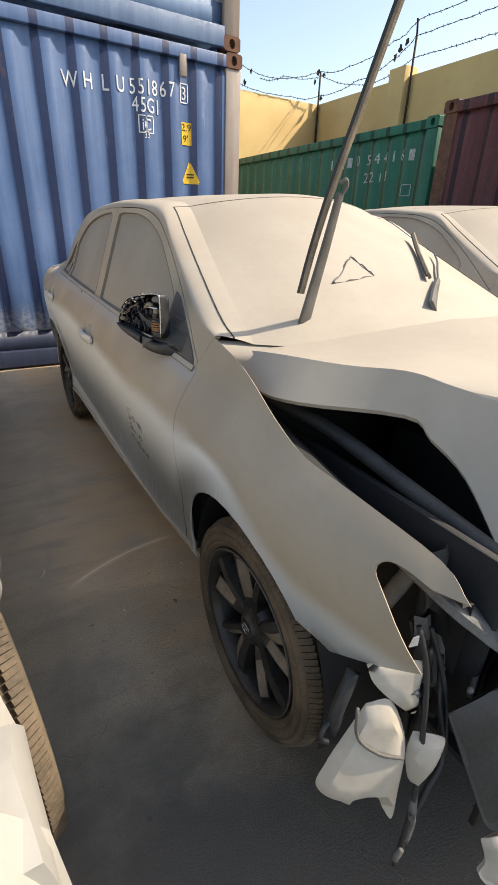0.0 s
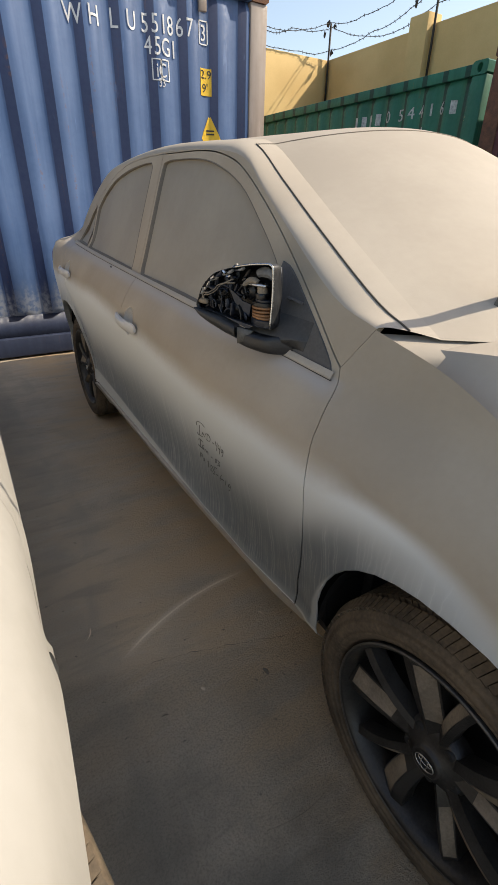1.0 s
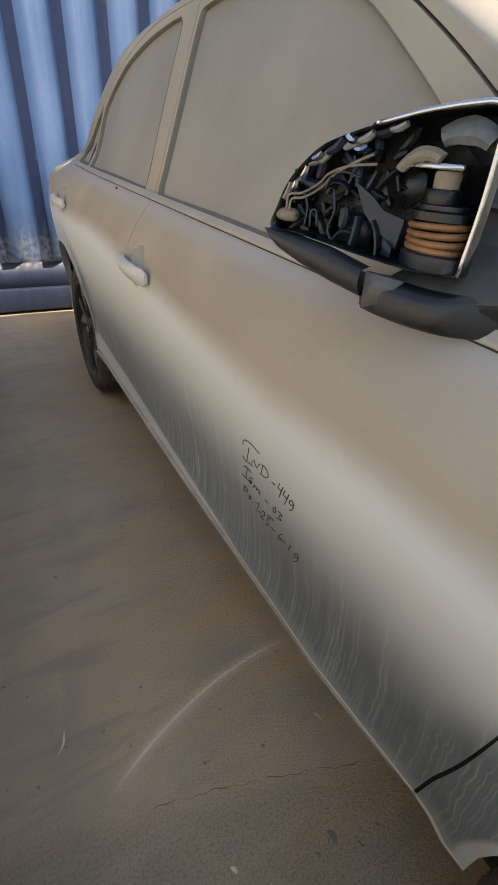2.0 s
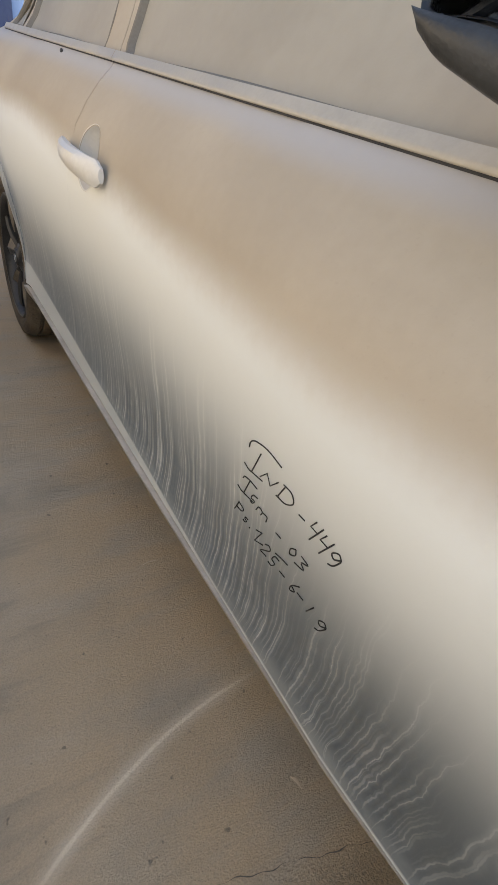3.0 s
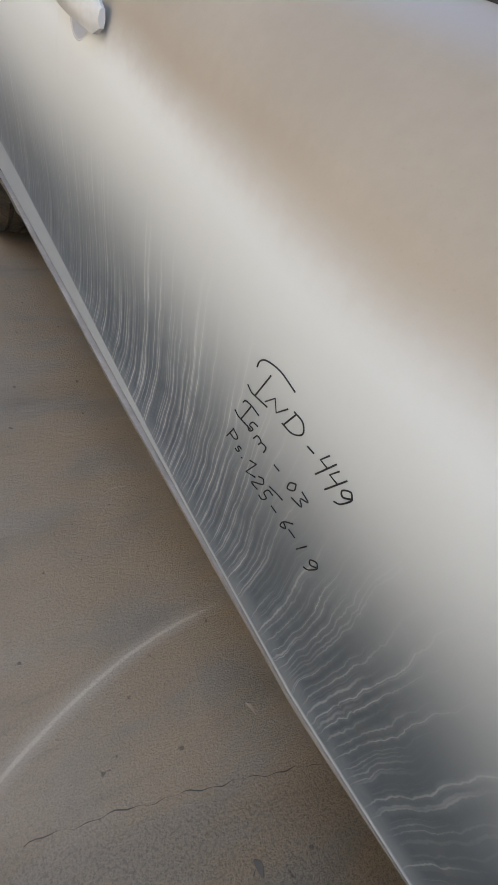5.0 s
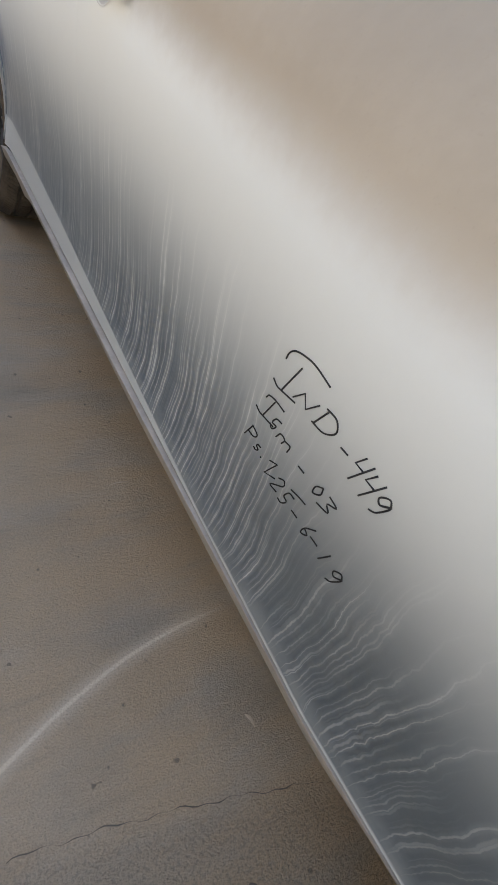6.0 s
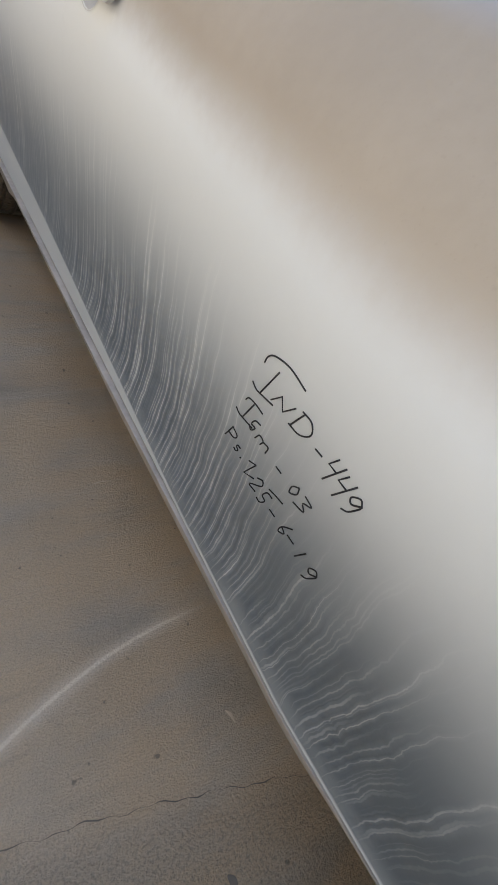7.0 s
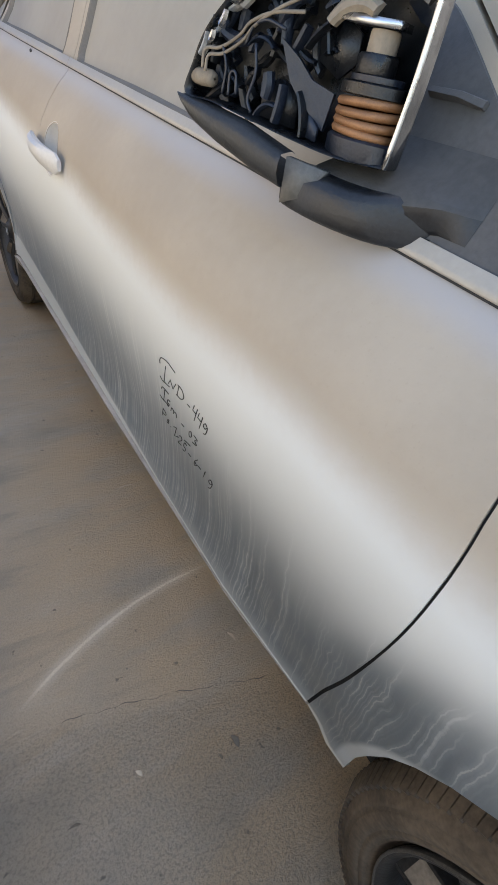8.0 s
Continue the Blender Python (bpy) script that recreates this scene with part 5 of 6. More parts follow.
part("mirror_cover", bm, M_BLACK, mirror, "dusty remaining strip of the black cover")


def drum(name, u, v0, v1, r, w, material, flat=1.0):
    bm = bmesh.new()
    h = v1 - v0
    lathe(bm, [(0, .001), (0, r * .96), (h * .08, r), (h * .88, r), (h, r * .92), (h, .001)], 28)
    bmesh.ops.rotate(bm, verts=bm.verts, cent=(0, 0, 0), matrix=Matrix.Rotation(-math.pi / 2, 3, "Y"))
    for q in bm.verts:
        q.co.x *= flat
    bmesh.ops.translate(bm, vec=mp(u, v0, w), verts=bm.verts)
    bmesh.ops.recalc_face_normals(bm, faces=bm.faces)
    sharpen(bm, 40)
    return part(name, bm, material, mirror)


drum("motor_base", .040, -.003, .013, .039, -.020, M_BLUEGREY, .6)
drum("motor_collar", .041, .041, .050, .033, -.020, M_WORKS, .7)
drum("motor_collar", .041, .050, .055, .026, -.020, M_BLUEGREY, .7)
drum("motor_neck", .043, .055, .068, .018, -.016, M_WORKS, .8)
drum("motor_neck", .041, .066, .082, .0125, -.014, M_RIM_DUST, .9)
for k in range(4):
    bm = bmesh.new()
    tube(bm, [mp(.041, .0165 + .0068 * k, -.020) + Vector((.0205 * math.cos(a), .0300 * math.sin(a), .0012 * math.sin(a + k))) for a in [2 * math.pi * i / 30 for i in range(31)]], .0035, 7)
    part("spring_coil", bm, M_COPPER, mirror, "dusty copper-coloured spring coil")


def plate(name, outline, w0, w1, thick, material, label=""):
    """A thin flat piece given by its outline in u and v, leaning from depth w0 to w1 along u."""
    u0, u1 = min(p[0] for p in outline), max(p[0] for p in outline)
    bm = bmesh.new()
    fr = [bm.verts.new(mp(u, v, w0 + (w1 - w0) * (u - u0) / (u1 - u0))) for u, v in outline]
    bk = [bm.verts.new(mp(u, v, w0 + (w1 - w0) * (u - u0) / (u1 - u0) - thick)) for u, v in outline]
    bm.faces.new(fr)
    bm.faces.new(bk[::-1])
    for k in range(len(fr)):
        bm.faces.new((fr[k], bk[k], bk[(k + 1) % len(fr)], fr[(k + 1) % len(fr)]))
    bmesh.ops.recalc_face_normals(bm, faces=bm.faces)
    sharpen(bm, 20)
    return part(name, bm, material, mirror, label)


plate("mirror_web", [(.132, .068), (.118, .040), (.108, .030), (.080, .010), (.076, .038), (.098, .044), (.112, .056)], -.016, -.004, .004, M_BLUEGREY, "blue-grey moulded web")
plate("mirror_web", [(.110, .030), (.106, .004), (.080, .002), (.080, .012)], -.006, -.020, .004, M_BLUEGREY)
plate("mirror_web", [(.150, .038), (.150, .010), (.112, .006), (.112, .034), (.130, .040)], -.018, -.012, .003, M_WORKS)
plate("mirror_web", [(.104, .080), (.100, .058), (.075, .048), (.058, .060), (.060, .078), (.080, .088)], -.010, -.020, .004, M_WORKS)
plate("mirror_plate", [(.024, .0825), (.024, .0875), (.071, .0885), (.074, .084)], .000, .002, .022, M_CHROME, "shiny metal plate")
plate("mirror_web", [(.002, .085), (.002, .124), (.030, .124), (.034, .100), (.020, .090)], -.026, -.022, .004, M_BLUEGREY)
# curled pieces: ribs, broken flanges, caps and glints
rng = random.Random(11)


def curl(name, u, v, length, wide, turn, bend, w, material, label=""):
    rows = []
    for k in range(9):
        t = k / 8 - .5
        a = turn + bend * t
        cu, cv = u + length * t * math.cos(turn) - bend * .25 * length * t * t * math.sin(turn), v + length * t * math.sin(turn) + bend * .5 * length * t * t * math.cos(turn)
        e = wide * (1 - .5 * abs(t)) / 2
        rows.append([mp(cu - math.sin(a) * q, cv + math.cos(a) * q, w + d) for q, d in ((-e, -.004), (-e, .001), (-e * .4, .004), (e * .4, .003), (e, -.001), (e, -.006))])
    bm = grid_mesh(rows, True)
    bm.verts.ensure_lookup_table()
    bm.faces.new(bm.verts[:6][::-1])
    bm.faces.new(bm.verts[-6:])
    bmesh.ops.recalc_face_normals(bm, faces=bm.faces)
    sharpen(bm, 30)
    return part(name, bm, material, mirror, label)


for k in range(46):
    u = rng.uniform(.085, .222)
    top = float(np.interp(u, TOP_U, TOP_V)) - .010
    v = rng.uniform(.016, max(.02, top))
    curl("mirror_rib", u, v, rng.uniform(.012, .034), rng.uniform(.004, .011), rng.uniform(-1.0, 2.2), rng.uniform(-2.2, 2.2), rng.uniform(-.026, -.004), (M_WORKS, M_BLUEGREY, M_WORKS, M_WORKS, M_BLUEGREY)[k % 5])
# two flanges in three are pale: sunlight on the top edge, put into the colour
for k, u in enumerate((.092, .108, .126, .143, .158, .172, .184, .196, .206, .216)):
    top = float(np.interp(u, TOP_U, TOP_V)) - .007
    curl("mirror_flange", u, top, rng.uniform(.014, .022), rng.uniform(.006, .010), -.35 - .9 * max(0, (u - .15) / .08) + rng.uniform(-.3, .3), rng.uniform(-1.5, 1.5), rng.uniform(-.008, .002), (M_FLANGE, M_BLUEGREY, M_FLANGE)[k % 3])
# small chrome chips stand in for glints on the works
for u, v, length, turn in ((.178, .088, .013, -.5), (.193, .073, .012, -1.0), (.126, .096, .014, -.2), (.140, .104, .010, .4), (.205, .060, .008, -1.1)):
    curl("mirror_shard", u, v, length, .008, turn, .9, .003, M_CHROME, "bright chip added for a glint")
curl("mirror_cap", .066, .094, .040, .013, -.25, -1.6, .0, M_RIM_DUST, "pale dusty curved cap")
curl("mirror_cap", .030, .113, .046, .022, .05, -1.2, -.010, M_STEEL, "pale dusty curved cap")
for pts in ([(.212, .036), (.210, .050), (.193, .053), (.171, .064), (.160, .073), (.135, .081), (.105, .084)], [(.208, .034), (.206, .046), (.190, .049), (.168, .060), (.155, .071), (.132, .083), (.110, .092)],
            [(.163, .058), (.155, .071), (.140, .076), (.120, .072)], [(.178, .020), (.178, .036), (.171, .037), (.168, .022)], [(.190, .055), (.184, .040), (.186, .020)], [(.150, .060), (.146, .040), (.152, .022), (.146, .012)]):
    bm = bmesh.new()
    tube(bm, [mp(u, v, .006 + .002 * math.sin(60 * u)) for u, v in curve_pts(pts, 5)], .0015, 5)
    part("mirror_wire", bm, M_RIM_DUST if pts[0][0] > .2 else M_BLUEGREY, mirror)
bm = bmesh.new()
lathe(bm, [(0, .001), (0, .0065), (.010, .0075), (.022, .0070), (.026, .005), (.026, .001)], 14)
bmesh.ops.transform(bm, matrix=Matrix.Translation(mp(.230, .029, -.004)) @ Matrix.Rotation(math.atan2(-.9495, .3137), 4, "Z"), verts=bm.verts)
holder = part("lamp_holder", bm, M_RIM_DUST, mirror, "dusty beige bulb holder")
bm = bmesh.new()
bmesh.ops.create_uvsphere(bm, u_segments=12, v_segments=8, radius=.0048)
bmesh.ops.translate(bm, vec=mp(.2325, .029, -.003), verts=bm.verts)
part("side_repeater", bm, M_AMBER, holder, "tiny broken amber repeater bulb")
# foot of the mirror and the sail panel
rows = []
for t in [k / 14 for k in range(15)]:
    # the arm runs from its free end inwards and forwards, and widens into the sail panel
    c = Vector((-.832 + .066 * t ** 1.25 + .09 * max(0, t - .62), .686 - .150 * t, .9895 - .004 * math.sin(math.pi * t) + .004 * t ** 3))
    hgt, dep = .0195 + .004 * t ** 2, .018 + .026 * t
    rows.append([c + Vector((dep * math.copysign(abs(math.cos(a)) ** 0.7, math.cos(a)), -.45 * dep * math.cos(a), hgt * math.copysign(abs(math.sin(a)) ** 0.6, math.sin(a)) + .10 * dep * math.cos(a))) for a in [2 * math.pi * k / 16 for k in range(16)]])
bm = grid_mesh(rows, True)
bm.verts.ensure_lookup_table()
bm.faces.new(bm.verts[:16][::-1])
bmesh.ops.recalc_face_normals(bm, faces=bm.faces)
sharpen(bm, 45)
part("mirror_foot", bm, M_FOOT, mirror)
plate("foot_cap", [(.0935, -.012), (.0925, -.050), (.072, -.041), (.054, -.016)], .0045, .012, .008, M_GREYPLASTIC, "dusty end of the mirror foot")
top_rows, under_rows = [], []
for k in range(17):
    y = .676 - .150 * k / 16
    d = .058 * max(0, (y - .526) / .150) ** 0.75
    lift = .020 * min(1, max(0, (.625 - y) / .07))  # it stays clear of the belt moulding
    ring = [on_side(-1, -.0045 - d * q)(y, z) for q, z in ((0, 1.046), (.25, 1.030), (.62, 1.018), (.92, 1.0105), (1.0, 1.004 + lift * .3), (1.0, .994 + lift * .6), (.86, .982 + lift), (.4, .972 + lift), (0, .966 + lift))]
    top_rows.append(ring[:6])
    under_rows.append(ring[5:])
# one fairing in two tones: the underside's shade is put into its colour
for nm, rows, mat, label in (("foot_fairing", top_rows, M_PLATE, "dusty fairing between mirror foot and sail panel"), ("fairing_underside", under_rows, M_FOOT, "underside of the fairing with its shade in the colour")):
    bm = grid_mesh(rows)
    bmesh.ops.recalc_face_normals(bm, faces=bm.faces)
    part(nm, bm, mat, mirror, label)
SAIL = curve_pts([(.425, .972), (.455, .998), (.56, 1.070), (.66, 1.135), (.705, 1.150)], 4) + [(.712, 1.10), (.705, .990), (.55, .980)]
sail = part("sail_panel", sheet(SAIL, [], on_side(-1, -.004), .025, .006, inward=Vector((1, 0, 0))), M_SAIL, front_door, "dusty dark grey mirror sail panel")
bm = bmesh.new()
strip(bm, [on_side(-1, -.007)(.580, 1.076), on_side(-1, -.010)(.605, 1.079), on_side(-1, -.006)(.640, 1.079)], .007, .006)
part("sail_rib", bm, M_SAIL, sail)

# ---- handwriting in black marker on the front door ----
GLYPHS = {"I": [[(.30, 1), (.32, 0)], [(-.45, .06), (.0, -.02), (.3, .0), (1.3, .12)]], "N": [[(-.05, 0), (.15, .80), (.55, .15), (.75, 1.05)]], "E": [[(.85, .95), (.2, .8), (.15, .3), (.7, .35), (.55, -.1), (.0, .1)]], "Z": [[(.0, .75), (.45, 1.0), (.35, .0), (1.0, .35)]], "~": [[(.0, .2), (.5, .7), (1.0, 1.0)]],
          "D": [[(.15, .95), (.1, 0)], [(.0, .95), (.6, .95), (1, .55), (.7, .1), (.0, 0)]], "-": [[(.15, .45), (.85, .5)]],
          "4": [[(.2, .95), (.1, .5), (.8, .5)], [(.85, .95), (.7, -.15)]], "9": [[(.85, .75), (.45, .95), (.15, .65), (.5, .45), (.85, .75), (.8, .1), (.5, -.1)]],
          "t": [[(.4, 1), (.35, .1), (.7, .05)], [(.1, .65), (.8, .7)]], "e": [[(.15, .3), (.8, .4), (.5, .65), (.15, .3), (.4, .0), (.85, .1)]],
          "m": [[(.05, 0), (.1, .6), (.4, .55), (.42, .05)], [(.42, .5), (.75, .6), (.85, .0)]], "0": [[(.5, .9), (.1, .5), (.4, .0), (.85, .4), (.5, .9)]],
          "3": [[(.1, .9), (.8, .8), (.4, .5), (.85, .2), (.1, .0)]], "P": [[(.15, .9), (.1, 0)], [(.1, .9), (.8, .75), (.7, .45), (.1, .4)]],
          ".": [[(.4, .0), (.55, .05)]], "S": [[(.85, .85), (.3, .8), (.3, .5), (.8, .35), (.6, .0), (.1, .05)]],
          "2": [[(.1, .75), (.5, .95), (.8, .65), (.1, .0), (.9, .05)]], "5": [[(.85, .95), (.25, .9), (.2, .5), (.75, .4), (.6, .05), (.1, .05)]],
          "/": [[(.9, 1.1), (.2, -.2)]], "6": [[(.7, .95), (.2, .4), (.4, .0), (.8, .25), (.25, .4)]], "1": [[(.5, .95), (.45, 0)]]}


# each sign: where its foot begins along the door and its height above ground, its width and its height
WRITING = (("I", .906, .638, .022, .041), ("N", .879, .646, .032, .020), ("D", .848, .646, .024, .027), ("-", .812, .648, .014, .016), ("4", .795, .643, .016, .030), ("4", .779, .640, .017, .030), ("9", .762, .638, .017, .026),
           ("I", .919, .589, .020, .031), ("E", .899, .591, .013, .018), ("m", .884, .587, .028, .016), ("-", .844, .583, .014, .015), ("0", .815, .584, .013, .020), ("3", .802, .580, .019, .025),
           ("P", .934, .540, .020, .026), ("S", .911, .540, .010, .013), (".", .897, .540, .008, .010), ("Z", .887, .530, .022, .030), ("2", .866, .527, .016, .028), ("5", .848, .523, .014, .029), ("~", .835, .554, .022, .008), ("-", .827, .527, .015, .016),
           ("6", .804, .526, .014, .027), ("-", .791, .531, .017, .014), ("1", .770, .527, .010, .023), ("9", .754, .521, .016, .027))
marks = []
for ch, y0, z0, wide, tall in WRITING:
    for line in GLYPHS[ch]:
        pts = []
        for a, b in (curve_pts(line, 5) if len(line) > 2 and ch not in "N4Z" else line):
            y, z = y0 - a * wide - .40 * b * tall, z0 + b * tall
            pts.append((-half_width(y, z) - .0002, y, z))
        marks.append(pts)
marks.append([(-half_width(y, z) - .0002, y, z) for y, z in curve_pts([(.907, .671), (.905, .680), (.895, .688), (.872, .693), (.845, .690)], 5)])
marks.append([(-half_width(y, z) - .0002, y, z) for y, z in curve_pts([(.916, .613), (.912, .619), (.900, .622), (.884, .622)], 4)])
for pts in marks:
    bm = bmesh.new()
    tube(bm, pts, .00095, 5)
    part("marker_stroke", bm, M_INK, front_door)

# small dark hole by the rear belt line
bm = bmesh.new()
lathe(bm, [(0.0, .007), (-0.002, .006), (-0.003, .0005)], 12)
bmesh.ops.scale(bm, vec=(1, 1.5, .8), verts=bm.verts)
bmesh.ops.translate(bm, vec=(-half_width(1.93, 1.004) - .0012, 1.93, 1.004), verts=bm.verts)
part("trim_clip_hole", bm, M_GAP, [o for o in wreck.children if o.name.startswith("rear_door")][0])


# ---- neighbouring dusty cars ----
def bonnet_point(f, r):
    """A point of a whole bonnet: f runs across (-1 to 1), r from the screen (0) to the nose (1)."""
    front = float(np.interp(abs(f) * .86, (0, .3, .515, .68, .78, .86), (-.86, -.835, -.765, -.65, -.56, -.455)))
    y = .33 + (front - .33) * r
    top = float(np.interp(y, (-.86, -.53, -.42, -.25, -.02, .177, .362), (.700, .765, .840, .905, .972, 1.030, 1.066)))
    return Vector((f * (half_width(max(y, -.47), top) - .004), y, top + .05 * (1 - f * f) + .003))


def parked_car(at, label, paint, glass, screen, steer=0.0):
    root = thing("saloon_car", at, label, "car", "parked cars")
    top_parts(root, paint, glass, screen)
    inner_shell(root)
    for s in (-1, 1):
        side_parts(root, s, paint, glass, M_TRIM)
        pillar_frame(root, s, paint)
        rear_wing(root, s, paint)
        wing = (curve_pts([(.362, 1.066), (.177, 1.030), (-.02, .972), (-.25, .905), (-.42, .84), (-.53, .765)], 4) + [(-.47, .70), (-.55, .60)] + [(-.50, .50), (-.345, .40)]
                + arch(0.0)[::-1][1:] + [(.424, .325)] + DOOR_LINE + [(.41, .985)])
        wing = [p for k, p in enumerate(wing) if k == 0 or math.dist(p, wing[k - 1]) > 1e-4]
        part("front_wing", sheet(wing, [], on_side(s), 0.03, 0.02, inward=Vector((-s, 0, 0))), paint, root)
        wheel(root, s * (0.828 if not steer else 0.848), 0.0, s, steer=steer)
        wheel(root, s * 0.828, 2.70, s)
        # lamp: a swept lens between wing, bonnet and bumper
        rows = []
        for k in range(15):
            a = bonnet_point(s * (1.0 - .55 * k / 14), 1.0) - Vector((0, 0, .004))
            u = min(1, abs(a.x) / .887) ** (1 / .62)
            b = Vector((a.x * .995, min(a.y - .004, -.50 - .31 * (1 - u ** 3.2)) - .004, .722))
            rows.append([a.lerp(b, q) + Vector((s * .008, -.016, .006)) * math.sin(math.pi * q) for q in (0, .25, .5, .66, .78, .90, 1)])
        bm = grid_mesh([r[:4] for r in rows])
        bmesh.ops.recalc_face_normals(bm, faces=bm.faces)
        part("nose_panel", bm, paint, root)
        rows = [[r[3].lerp(r[6], q) for q in (0, .2, .4, .6, .8, 1)] for r in rows]
        bm = grid_mesh(rows)
        bmesh.ops.recalc_face_normals(bm, faces=bm.faces)
        lamp = part("head_lamp", bm, M_LENS, root, "dusty head lamp")
        bm = bmesh.new()
        tube(bm, [Vector(r[0]) + Vector((0, -.001, .001)) for r in rows], .0012, 6)
        part("lamp_rim", bm, M_BLACK, lamp)
        bm = bmesh.new()
        c = rows[6][3] + Vector((0, -.002, .002))
        add_box(bm, tuple(c), (.03, .02, .022), None, .003)
        part("lamp_insert", bm, M_GAP, lamp)
    grid_rows = []
    for r in (0, .18, .36, .54, .72, .88, 1.0):
        row = [tuple(bonnet_point(f, r)) for f in (-1, -.93, -.78, -.45, 0, .45, .78, .93, 1)]
        grid_rows.append(row)
    bonnet(root, grid_rows, paint)
    rows = []
    for z, push in ((.20, -.05), (.26, -.01), (.34, .01), (.45, .012), (.55, .0), (.62, -.008), (.68, -.02), (.728, -.05)):
        row = []
        for k in range(33):
            u = -1 + 2 * k / 32
            x = math.copysign(min(.872, 1.02 * abs(u) ** 0.62 * .87), u)
            y = -.50 - (.36 + push) * (1 - abs(u) ** 3.2)
            row.append((x * (1.005 + push * .5), y, z))
        rows.append(row)
    bm = grid_mesh(rows)
    bmesh.ops.recalc_face_normals(bm, faces=bm.faces)
    part("front_bumper", bm, paint, root)
    box("grille", (0, -.815, .60), (.9, .03, .09), M_BLACK, root, .01)
    rear_end(root, paint)
    return root


M_LENS = plain("dusty lamp lens", (0.30, 0.285, 0.26), 0.25, 0, 0.25, 20)
M_WHITEGLASS = dust_coat("dust on parked glass", (0.42, 0.36, 0.28), (0.50, 0.44, 0.35), 0.6)
white_car = parked_car((-2.270, 1.79, 0), "white saloon car coated with pale dust in sun", M_WHITECAR, M_WHITEGLASS, M_WHITEGLASS, 11.0)
# its flanks stand more upright than the wreck's
for ob in white_car.children_recursive:
    if ob.name.split(".")[0] in ("front_door", "rear_door", "front_wing", "rear_wing", "sill", "door_gap_seal"):
        for q in ob.data.vertices:
            if abs(q.co.x) > .72:
                nose = .030 * min(1, max(0, (-.14 - q.co.y) / .18))
                top = .80 - .14 * min(1, max(0, (.42 - q.co.y) / .12))  # over the front wheel the flank drops straight from a crease
                flare = (.036 + nose) * min(1, max(0, top - q.co.z) / (.30 if top > .7 else .16)) ** .8
                tuck = .014 * min(1, max(0, (.10 - q.co.y) / .2)) * min(1, max(0, (q.co.z - .56) / .1)) * min(1, max(0, (.90 - q.co.z) / .08))
                q.co.x += math.copysign(1.0, q.co.x) * (flare - tuck)
    if ob.name.startswith("front_bumper"):
        for q in ob.data.vertices:
            q.co.x *= 1.0 + .045 * min(1, max(0, (.72 - q.co.z) / .10))
# the bumper wraps round to the front of the wheel arch
CORNER = curve_pts([(-.318, .60), (-.338, .50), (-.350, .36), (-.372, .235)], 4) + [(-.56, .225), (-.565, .55), (-.55, .655), (-.44, .690), (-.36, .672)]
for s in (-1, 1):
    part("bumper_corner", sheet(CORNER, [], lambda y, z: Vector((s * (.896 + .016 * min(1, max(0, (-.34 - y) / .2)) - .75 * max(0, z - .60) ** 1.5 - .5 * max(0, .34 - z) ** 1.5), y, z)), .03, .03, inward=Vector((-s, 0, 0))), M_WHITECAR, white_car)
# its lamps sweep back along the wings to the wheel arches
LAMP_SIDE = curve_pts([(-.335, .745), (-.38, .790), (-.45, .808), (-.520, .768)], 4) + curve_pts([(-.505, .735), (-.44, .715), (-.385, .722)], 4)
for s in (-1, 1):
    lamp = part("head_lamp", sheet(LAMP_SIDE, [], lambda y, z: Vector((s * (half_width(y, z) - .004), y, z)), .02, .012, inward=Vector((-s, 0, 0))), M_LENS, white_car, "dusty head lamp swept along the wing")
    bm = bmesh.new()
    tube(bm, [(s * (half_width(y, z) - .0035), y, z) for y, z in LAMP_SIDE], .0022, 6, True)
    part("lamp_rim", bm, M_BLACK, lamp)
    bm = bmesh.new()
    add_box(bm, (s * (half_width(-.40, .755) - .006), -.40, .757), (.010, .026, .024), None, .002)
    part("lamp_insert", bm, M_GAP, lamp)
far_car = parked_car(pose(2.40, 2.40, 0) @ Matrix.Diagonal((1, 1, 1.06, 1)), "cream dust-covered saloon car parked beside the wreck", M_SCREEN_DUST, M_SCREEN_DUST, M_SCREEN_DUST)

# ---- wall pillars, fence posts and barbed wire ----
pil = box("wall_pillar", (WALL_X + .05, 9.0, 2.13), (.34, .42, 4.26), M_WALL, None, .015)
tagged(pil, "yellow plastered pillar of the compound wall", "pillar", kind="structure")


def fence_post(x, y, tip):
    root = thing("fence_post", (x, y, 3.3), "dark steel fence post fixed to the wall top", "post", "fence posts")
    bm = bmesh.new()
    tube(bm, [(0, 0, 0), (0, 0, 1.40)], .022, 8)
    part("post", bm, M_WIRE, root)
    if tip:
        bm = bmesh.new()
        tube(bm, [(0, 0, 1.39), (-.10, -.06, 1.58)], .018, 8)
        part("cranked_tip", bm, M_WIRE, root)
    return root


fence_post(6.575, 8.70, True)
fence_post(6.575, 11.55, False)
fence_post(6.575, 4.6, True)
rng = random.Random(11)


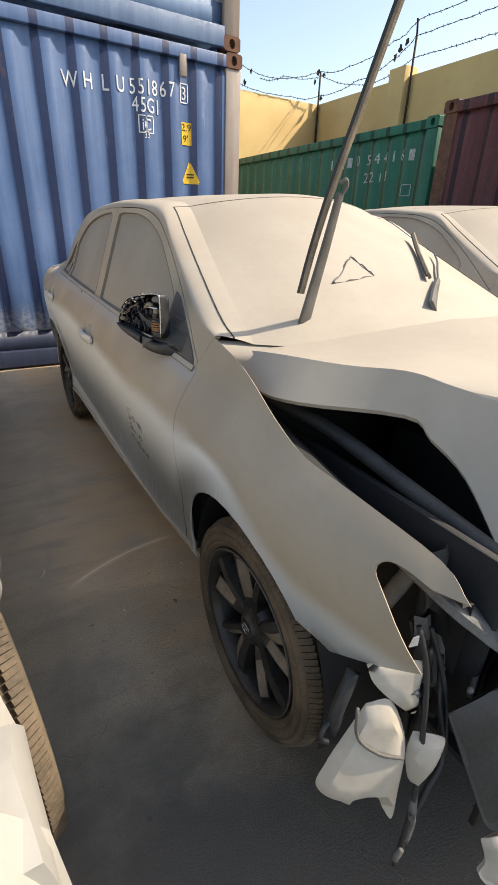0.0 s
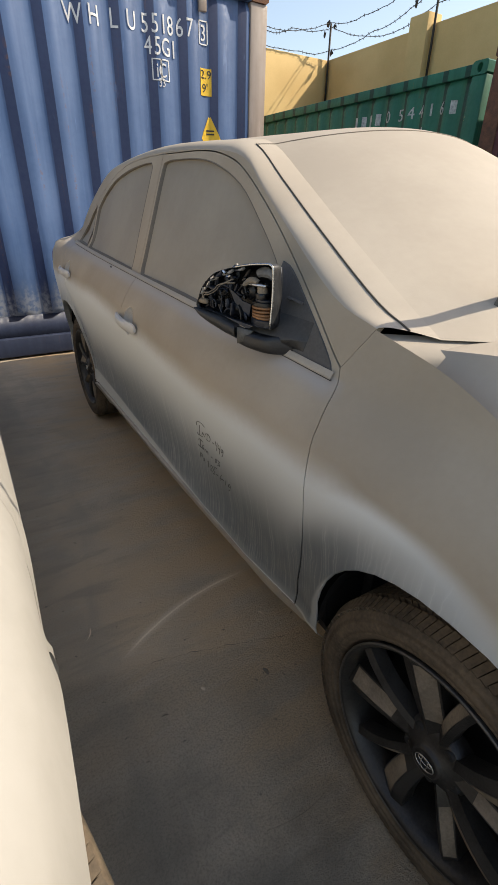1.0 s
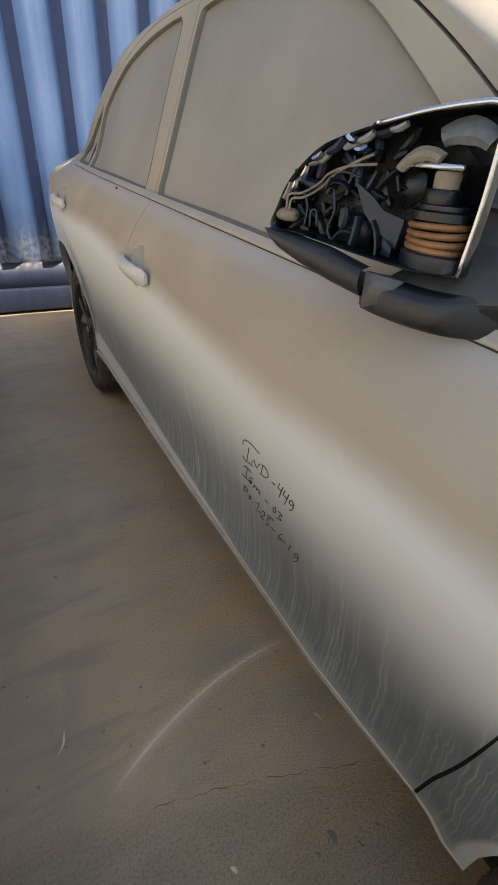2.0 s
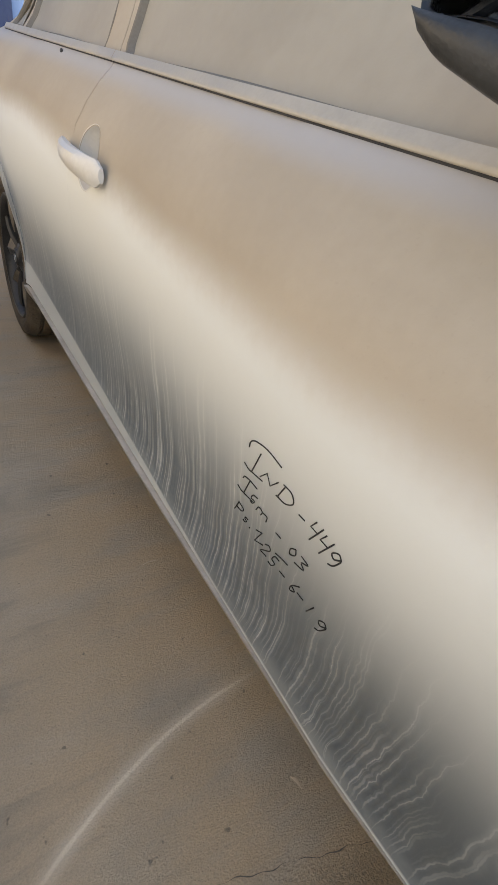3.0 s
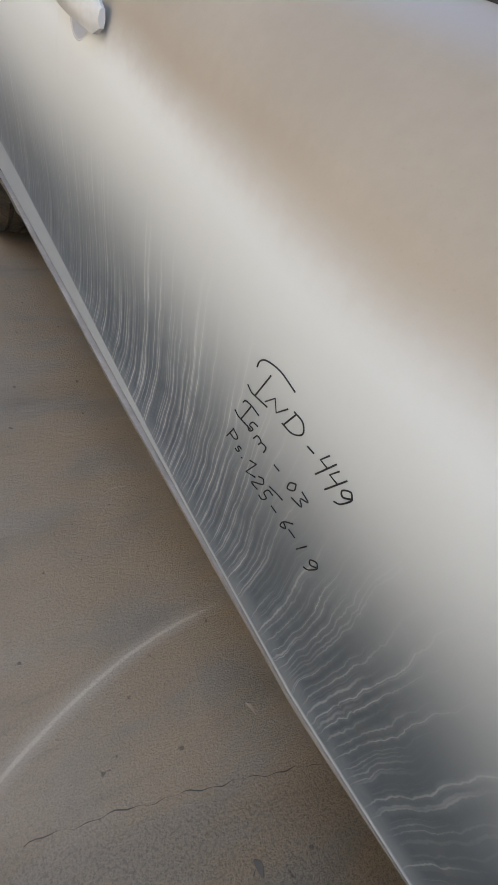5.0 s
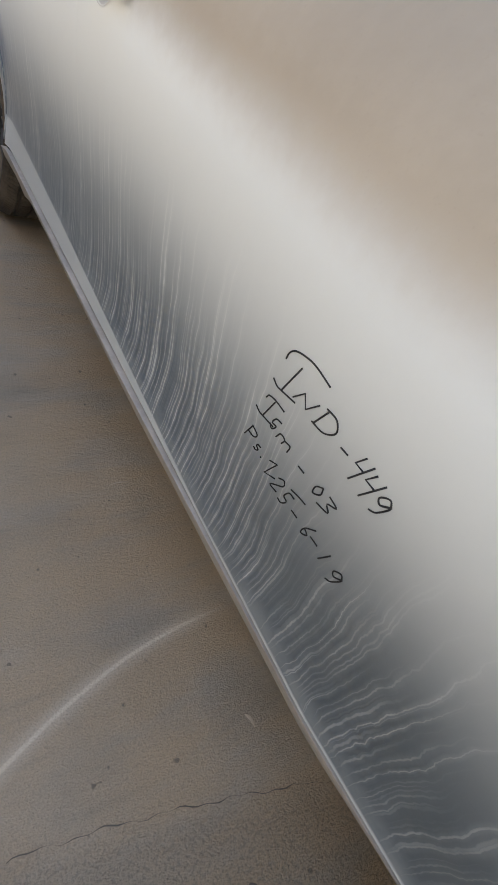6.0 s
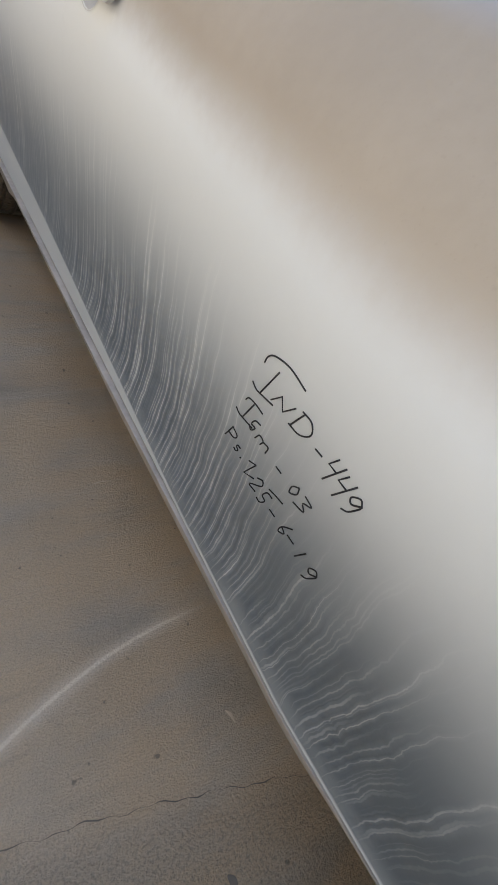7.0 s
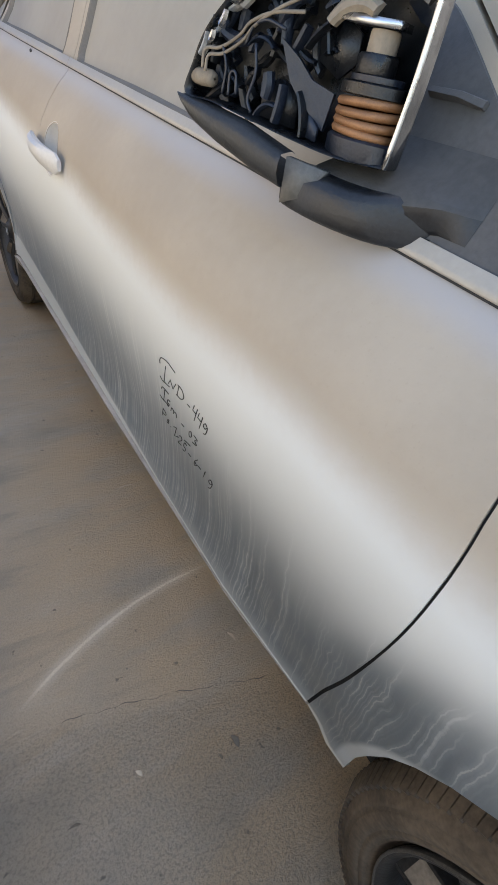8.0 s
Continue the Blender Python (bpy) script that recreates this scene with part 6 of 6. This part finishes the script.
def barbed(points, name="barbed_wire", sag=.06):
    root = thing(name, (0, 0, 0), "rusty barbed wire strung between the wall posts", "wire", "barbed wire")
    pts = []
    for (a, b) in zip(points, points[1:]):
        a, b = Vector(a), Vector(b)
        n = max(8, int((b - a).length / .12))
        for k in range(n):
            t = k / n
            pts.append(a.lerp(b, t) + Vector((rng.uniform(-.008, .008), rng.uniform(-.008, .008), -sag * 4 * t * (1 - t) + rng.uniform(-.008, .008))))
    pts.append(Vector(points[-1]))
    bm = bmesh.new()
    tube(bm, pts, .006, 5)
    part("strand", bm, M_WIRE, root)
    bm = bmesh.new()
    for p in pts:
        for _ in range(2):
            d = Vector((rng.uniform(-1, 1), rng.uniform(-1, 1), rng.uniform(-1, 1))).normalized() * .028
            tube(bm, [p - d, p + d], .004, 4)
    part("barbs", bm, M_WIRE, root)["kind"] = "stuff"


barbed([(6.55, 4.6, 4.70), (6.55, 8.70, 4.66), (6.56, 9.3, 4.42), (6.57, 10.2, 4.30), (6.57, 11.5, 4.25), (5.8, 11.6, 4.15), (4.3, 11.6, 4.22), (1.0, 11.6, 4.3)])
barbed([(6.48, 4.5, 4.95), (6.48, 8.62, 4.86), (6.50, 9.2, 4.70), (6.56, 10.5, 4.60), (6.57, 11.55, 4.72), (5.3, 11.6, 4.42), (4.3, 11.6, 4.60), (1.0, 11.6, 4.6)])
barbed([(6.55, 4.6, 4.33), (6.57, 8.7, 4.35), (6.57, 9.9, 4.16), (6.57, 11.5, 4.62), (5.6, 11.6, 4.50), (5.0, 11.6, 4.36)])
clump = thing("plastic_scraps", (0, 0, 0), "dark scraps of plastic caught on the wire", "rubbish")
for c in ((6.56, 11.62, 4.72), (6.56, 11.40, 4.62), (6.55, 11.7, 4.55), (6.56, 11.45, 4.20), (4.75, 11.6, 4.44), (4.6, 11.6, 4.22), (6.55, 9.05, 4.55), (6.55, 8.9, 4.62), (6.55, 9.15, 4.45), (4.45, 11.6, 4.55)):
    bm = bmesh.new()
    ring = []
    for k in range(9):
        a = 2 * math.pi * k / 9
        ring.append(bm.verts.new(Vector(c) + Vector((rng.uniform(-.02, .02), rng.uniform(.02, .07) * math.cos(a), rng.uniform(.02, .09) * math.sin(a)))))
    hub_v = bm.verts.new(Vector(c) + Vector((-.03, 0, .01)))
    back_v = bm.verts.new(Vector(c) + Vector((.03, .01, 0)))
    for k in range(9):
        bm.faces.new((hub_v, ring[k], ring[(k + 1) % 9]))
        bm.faces.new((back_v, ring[(k + 1) % 9], ring[k]))
    part("scrap", bm, M_WIRE, clump, smooth=False)

# ---- marks on the floor ----
M_CRACK = plain("crack dirt", (0.19, 0.16, 0.125), .9)
M_SCRAPE = dust_coat("pale dust scrape", (0.66, 0.53, 0.38), (0.82, 0.69, 0.52), .8, 30)
rows = []
for k in range(61):
    t = k / 60
    x = -1.14 + .50 * t
    y = 2.400 - .15 * t ** 1.25 + .0022 * math.sin(31 * t) + .0016 * math.sin(83 * t)
    w = max(.00015, .0005 + .0007 * math.sin(17 * t) * math.sin(41 * t))
    rows.append([(x, y - w, .0012), (x, y + w, .0012)])
tagged(part("floor_crack", grid_mesh(rows), M_CRACK), "thin dark crack in the concrete floor", "floor crack", kind="structure")
pebbles = thing("grit", (0, 0, 0), "loose grit and crumbs on the concrete floor", "grit", kind="stuff")
bm = bmesh.new()
for _ in range(150):
    x, y, r = rng.uniform(-1.35, -.75), rng.uniform(1.4, 5.4), rng.choice((.001, .0015, .002, .003))
    got = bmesh.ops.create_icosphere(bm, subdivisions=1, radius=r)["verts"]
    bmesh.ops.scale(bm, vec=(rng.uniform(.7, 1.5), rng.uniform(.7, 1.5), .6), verts=got)
    bmesh.ops.translate(bm, vec=(x, y, r * .4), verts=got)
part("crumbs", bm, M_FLOOR, pebbles)
# short scratches, a straight crack by the dark patch and a dark chip
FLOOR_MARKS = (
    (-1.271, 2.629, -1.295, 2.58, 0.003, M_SCRAPE, "short pale scratch in the dust of the floor", "floor_scratch"),
    (-1.198, 1.847, -1.284, 1.775, 0.0022, M_CRACK, "short straight crack in the concrete floor", "floor_crack"),
    (-1.284, 1.775, -1.345, 1.806, 0.0012, M_CRACK, "hairline crack in the concrete floor", "floor_crack"),
    (-0.790, 1.905, -1.060, 1.862, 0.0010, M_CRACK, "hairline crack in the concrete floor", "floor_crack"),
    (-1.042, 2.252, -1.034, 2.238, 0.0035, M_SCRAPE, "pale fleck on the concrete floor", "floor_scratch"),
    (-1.175, 2.228, -1.154, 2.225, 0.0035, M_CRACK, "dark chip in the concrete floor", "floor_chip"),
    (-0.859, 2.197, -0.843, 2.206, 0.004, M_CRACK, "dark pit in the concrete floor", "floor_chip"),
    (-0.837, 2.961, -0.771, 2.972, 0.003, M_SCRAPE, "short pale scratch in the dust of the floor", "floor_scratch"),
    (-0.831, 3.586, -0.79, 3.589, 0.0025, M_SCRAPE, "short pale scratch in the dust of the floor", "floor_scratch"),
    (-0.745, 2.412, -0.737, 2.385, 0.003, M_SCRAPE, "pale fleck on the concrete floor", "floor_scratch"),
    (-0.849, 2.214, -0.845, 2.188, 0.006, M_CRACK, "dark pit in the concrete floor", "floor_chip"),
)
for x0, y0, x1, y1, w, m, label, nm in FLOOR_MARKS:
    rows = []
    for k in range(13):
        t = k / 12
        bow = .12 * math.sin(math.pi * t)
        x, y = x0 + (x1 - x0) * t - (y1 - y0) * bow, y0 + (y1 - y0) * t + (x1 - x0) * bow
        h = w * math.sin(math.pi * (.06 + .88 * t))
        rows.append([(x - h, y - h * .5, .0012), (x, y, .0017), (x + h, y + h * .5, .0012)])
    tagged(part(nm, grid_mesh(rows), m), label, "floor mark", kind="structure")
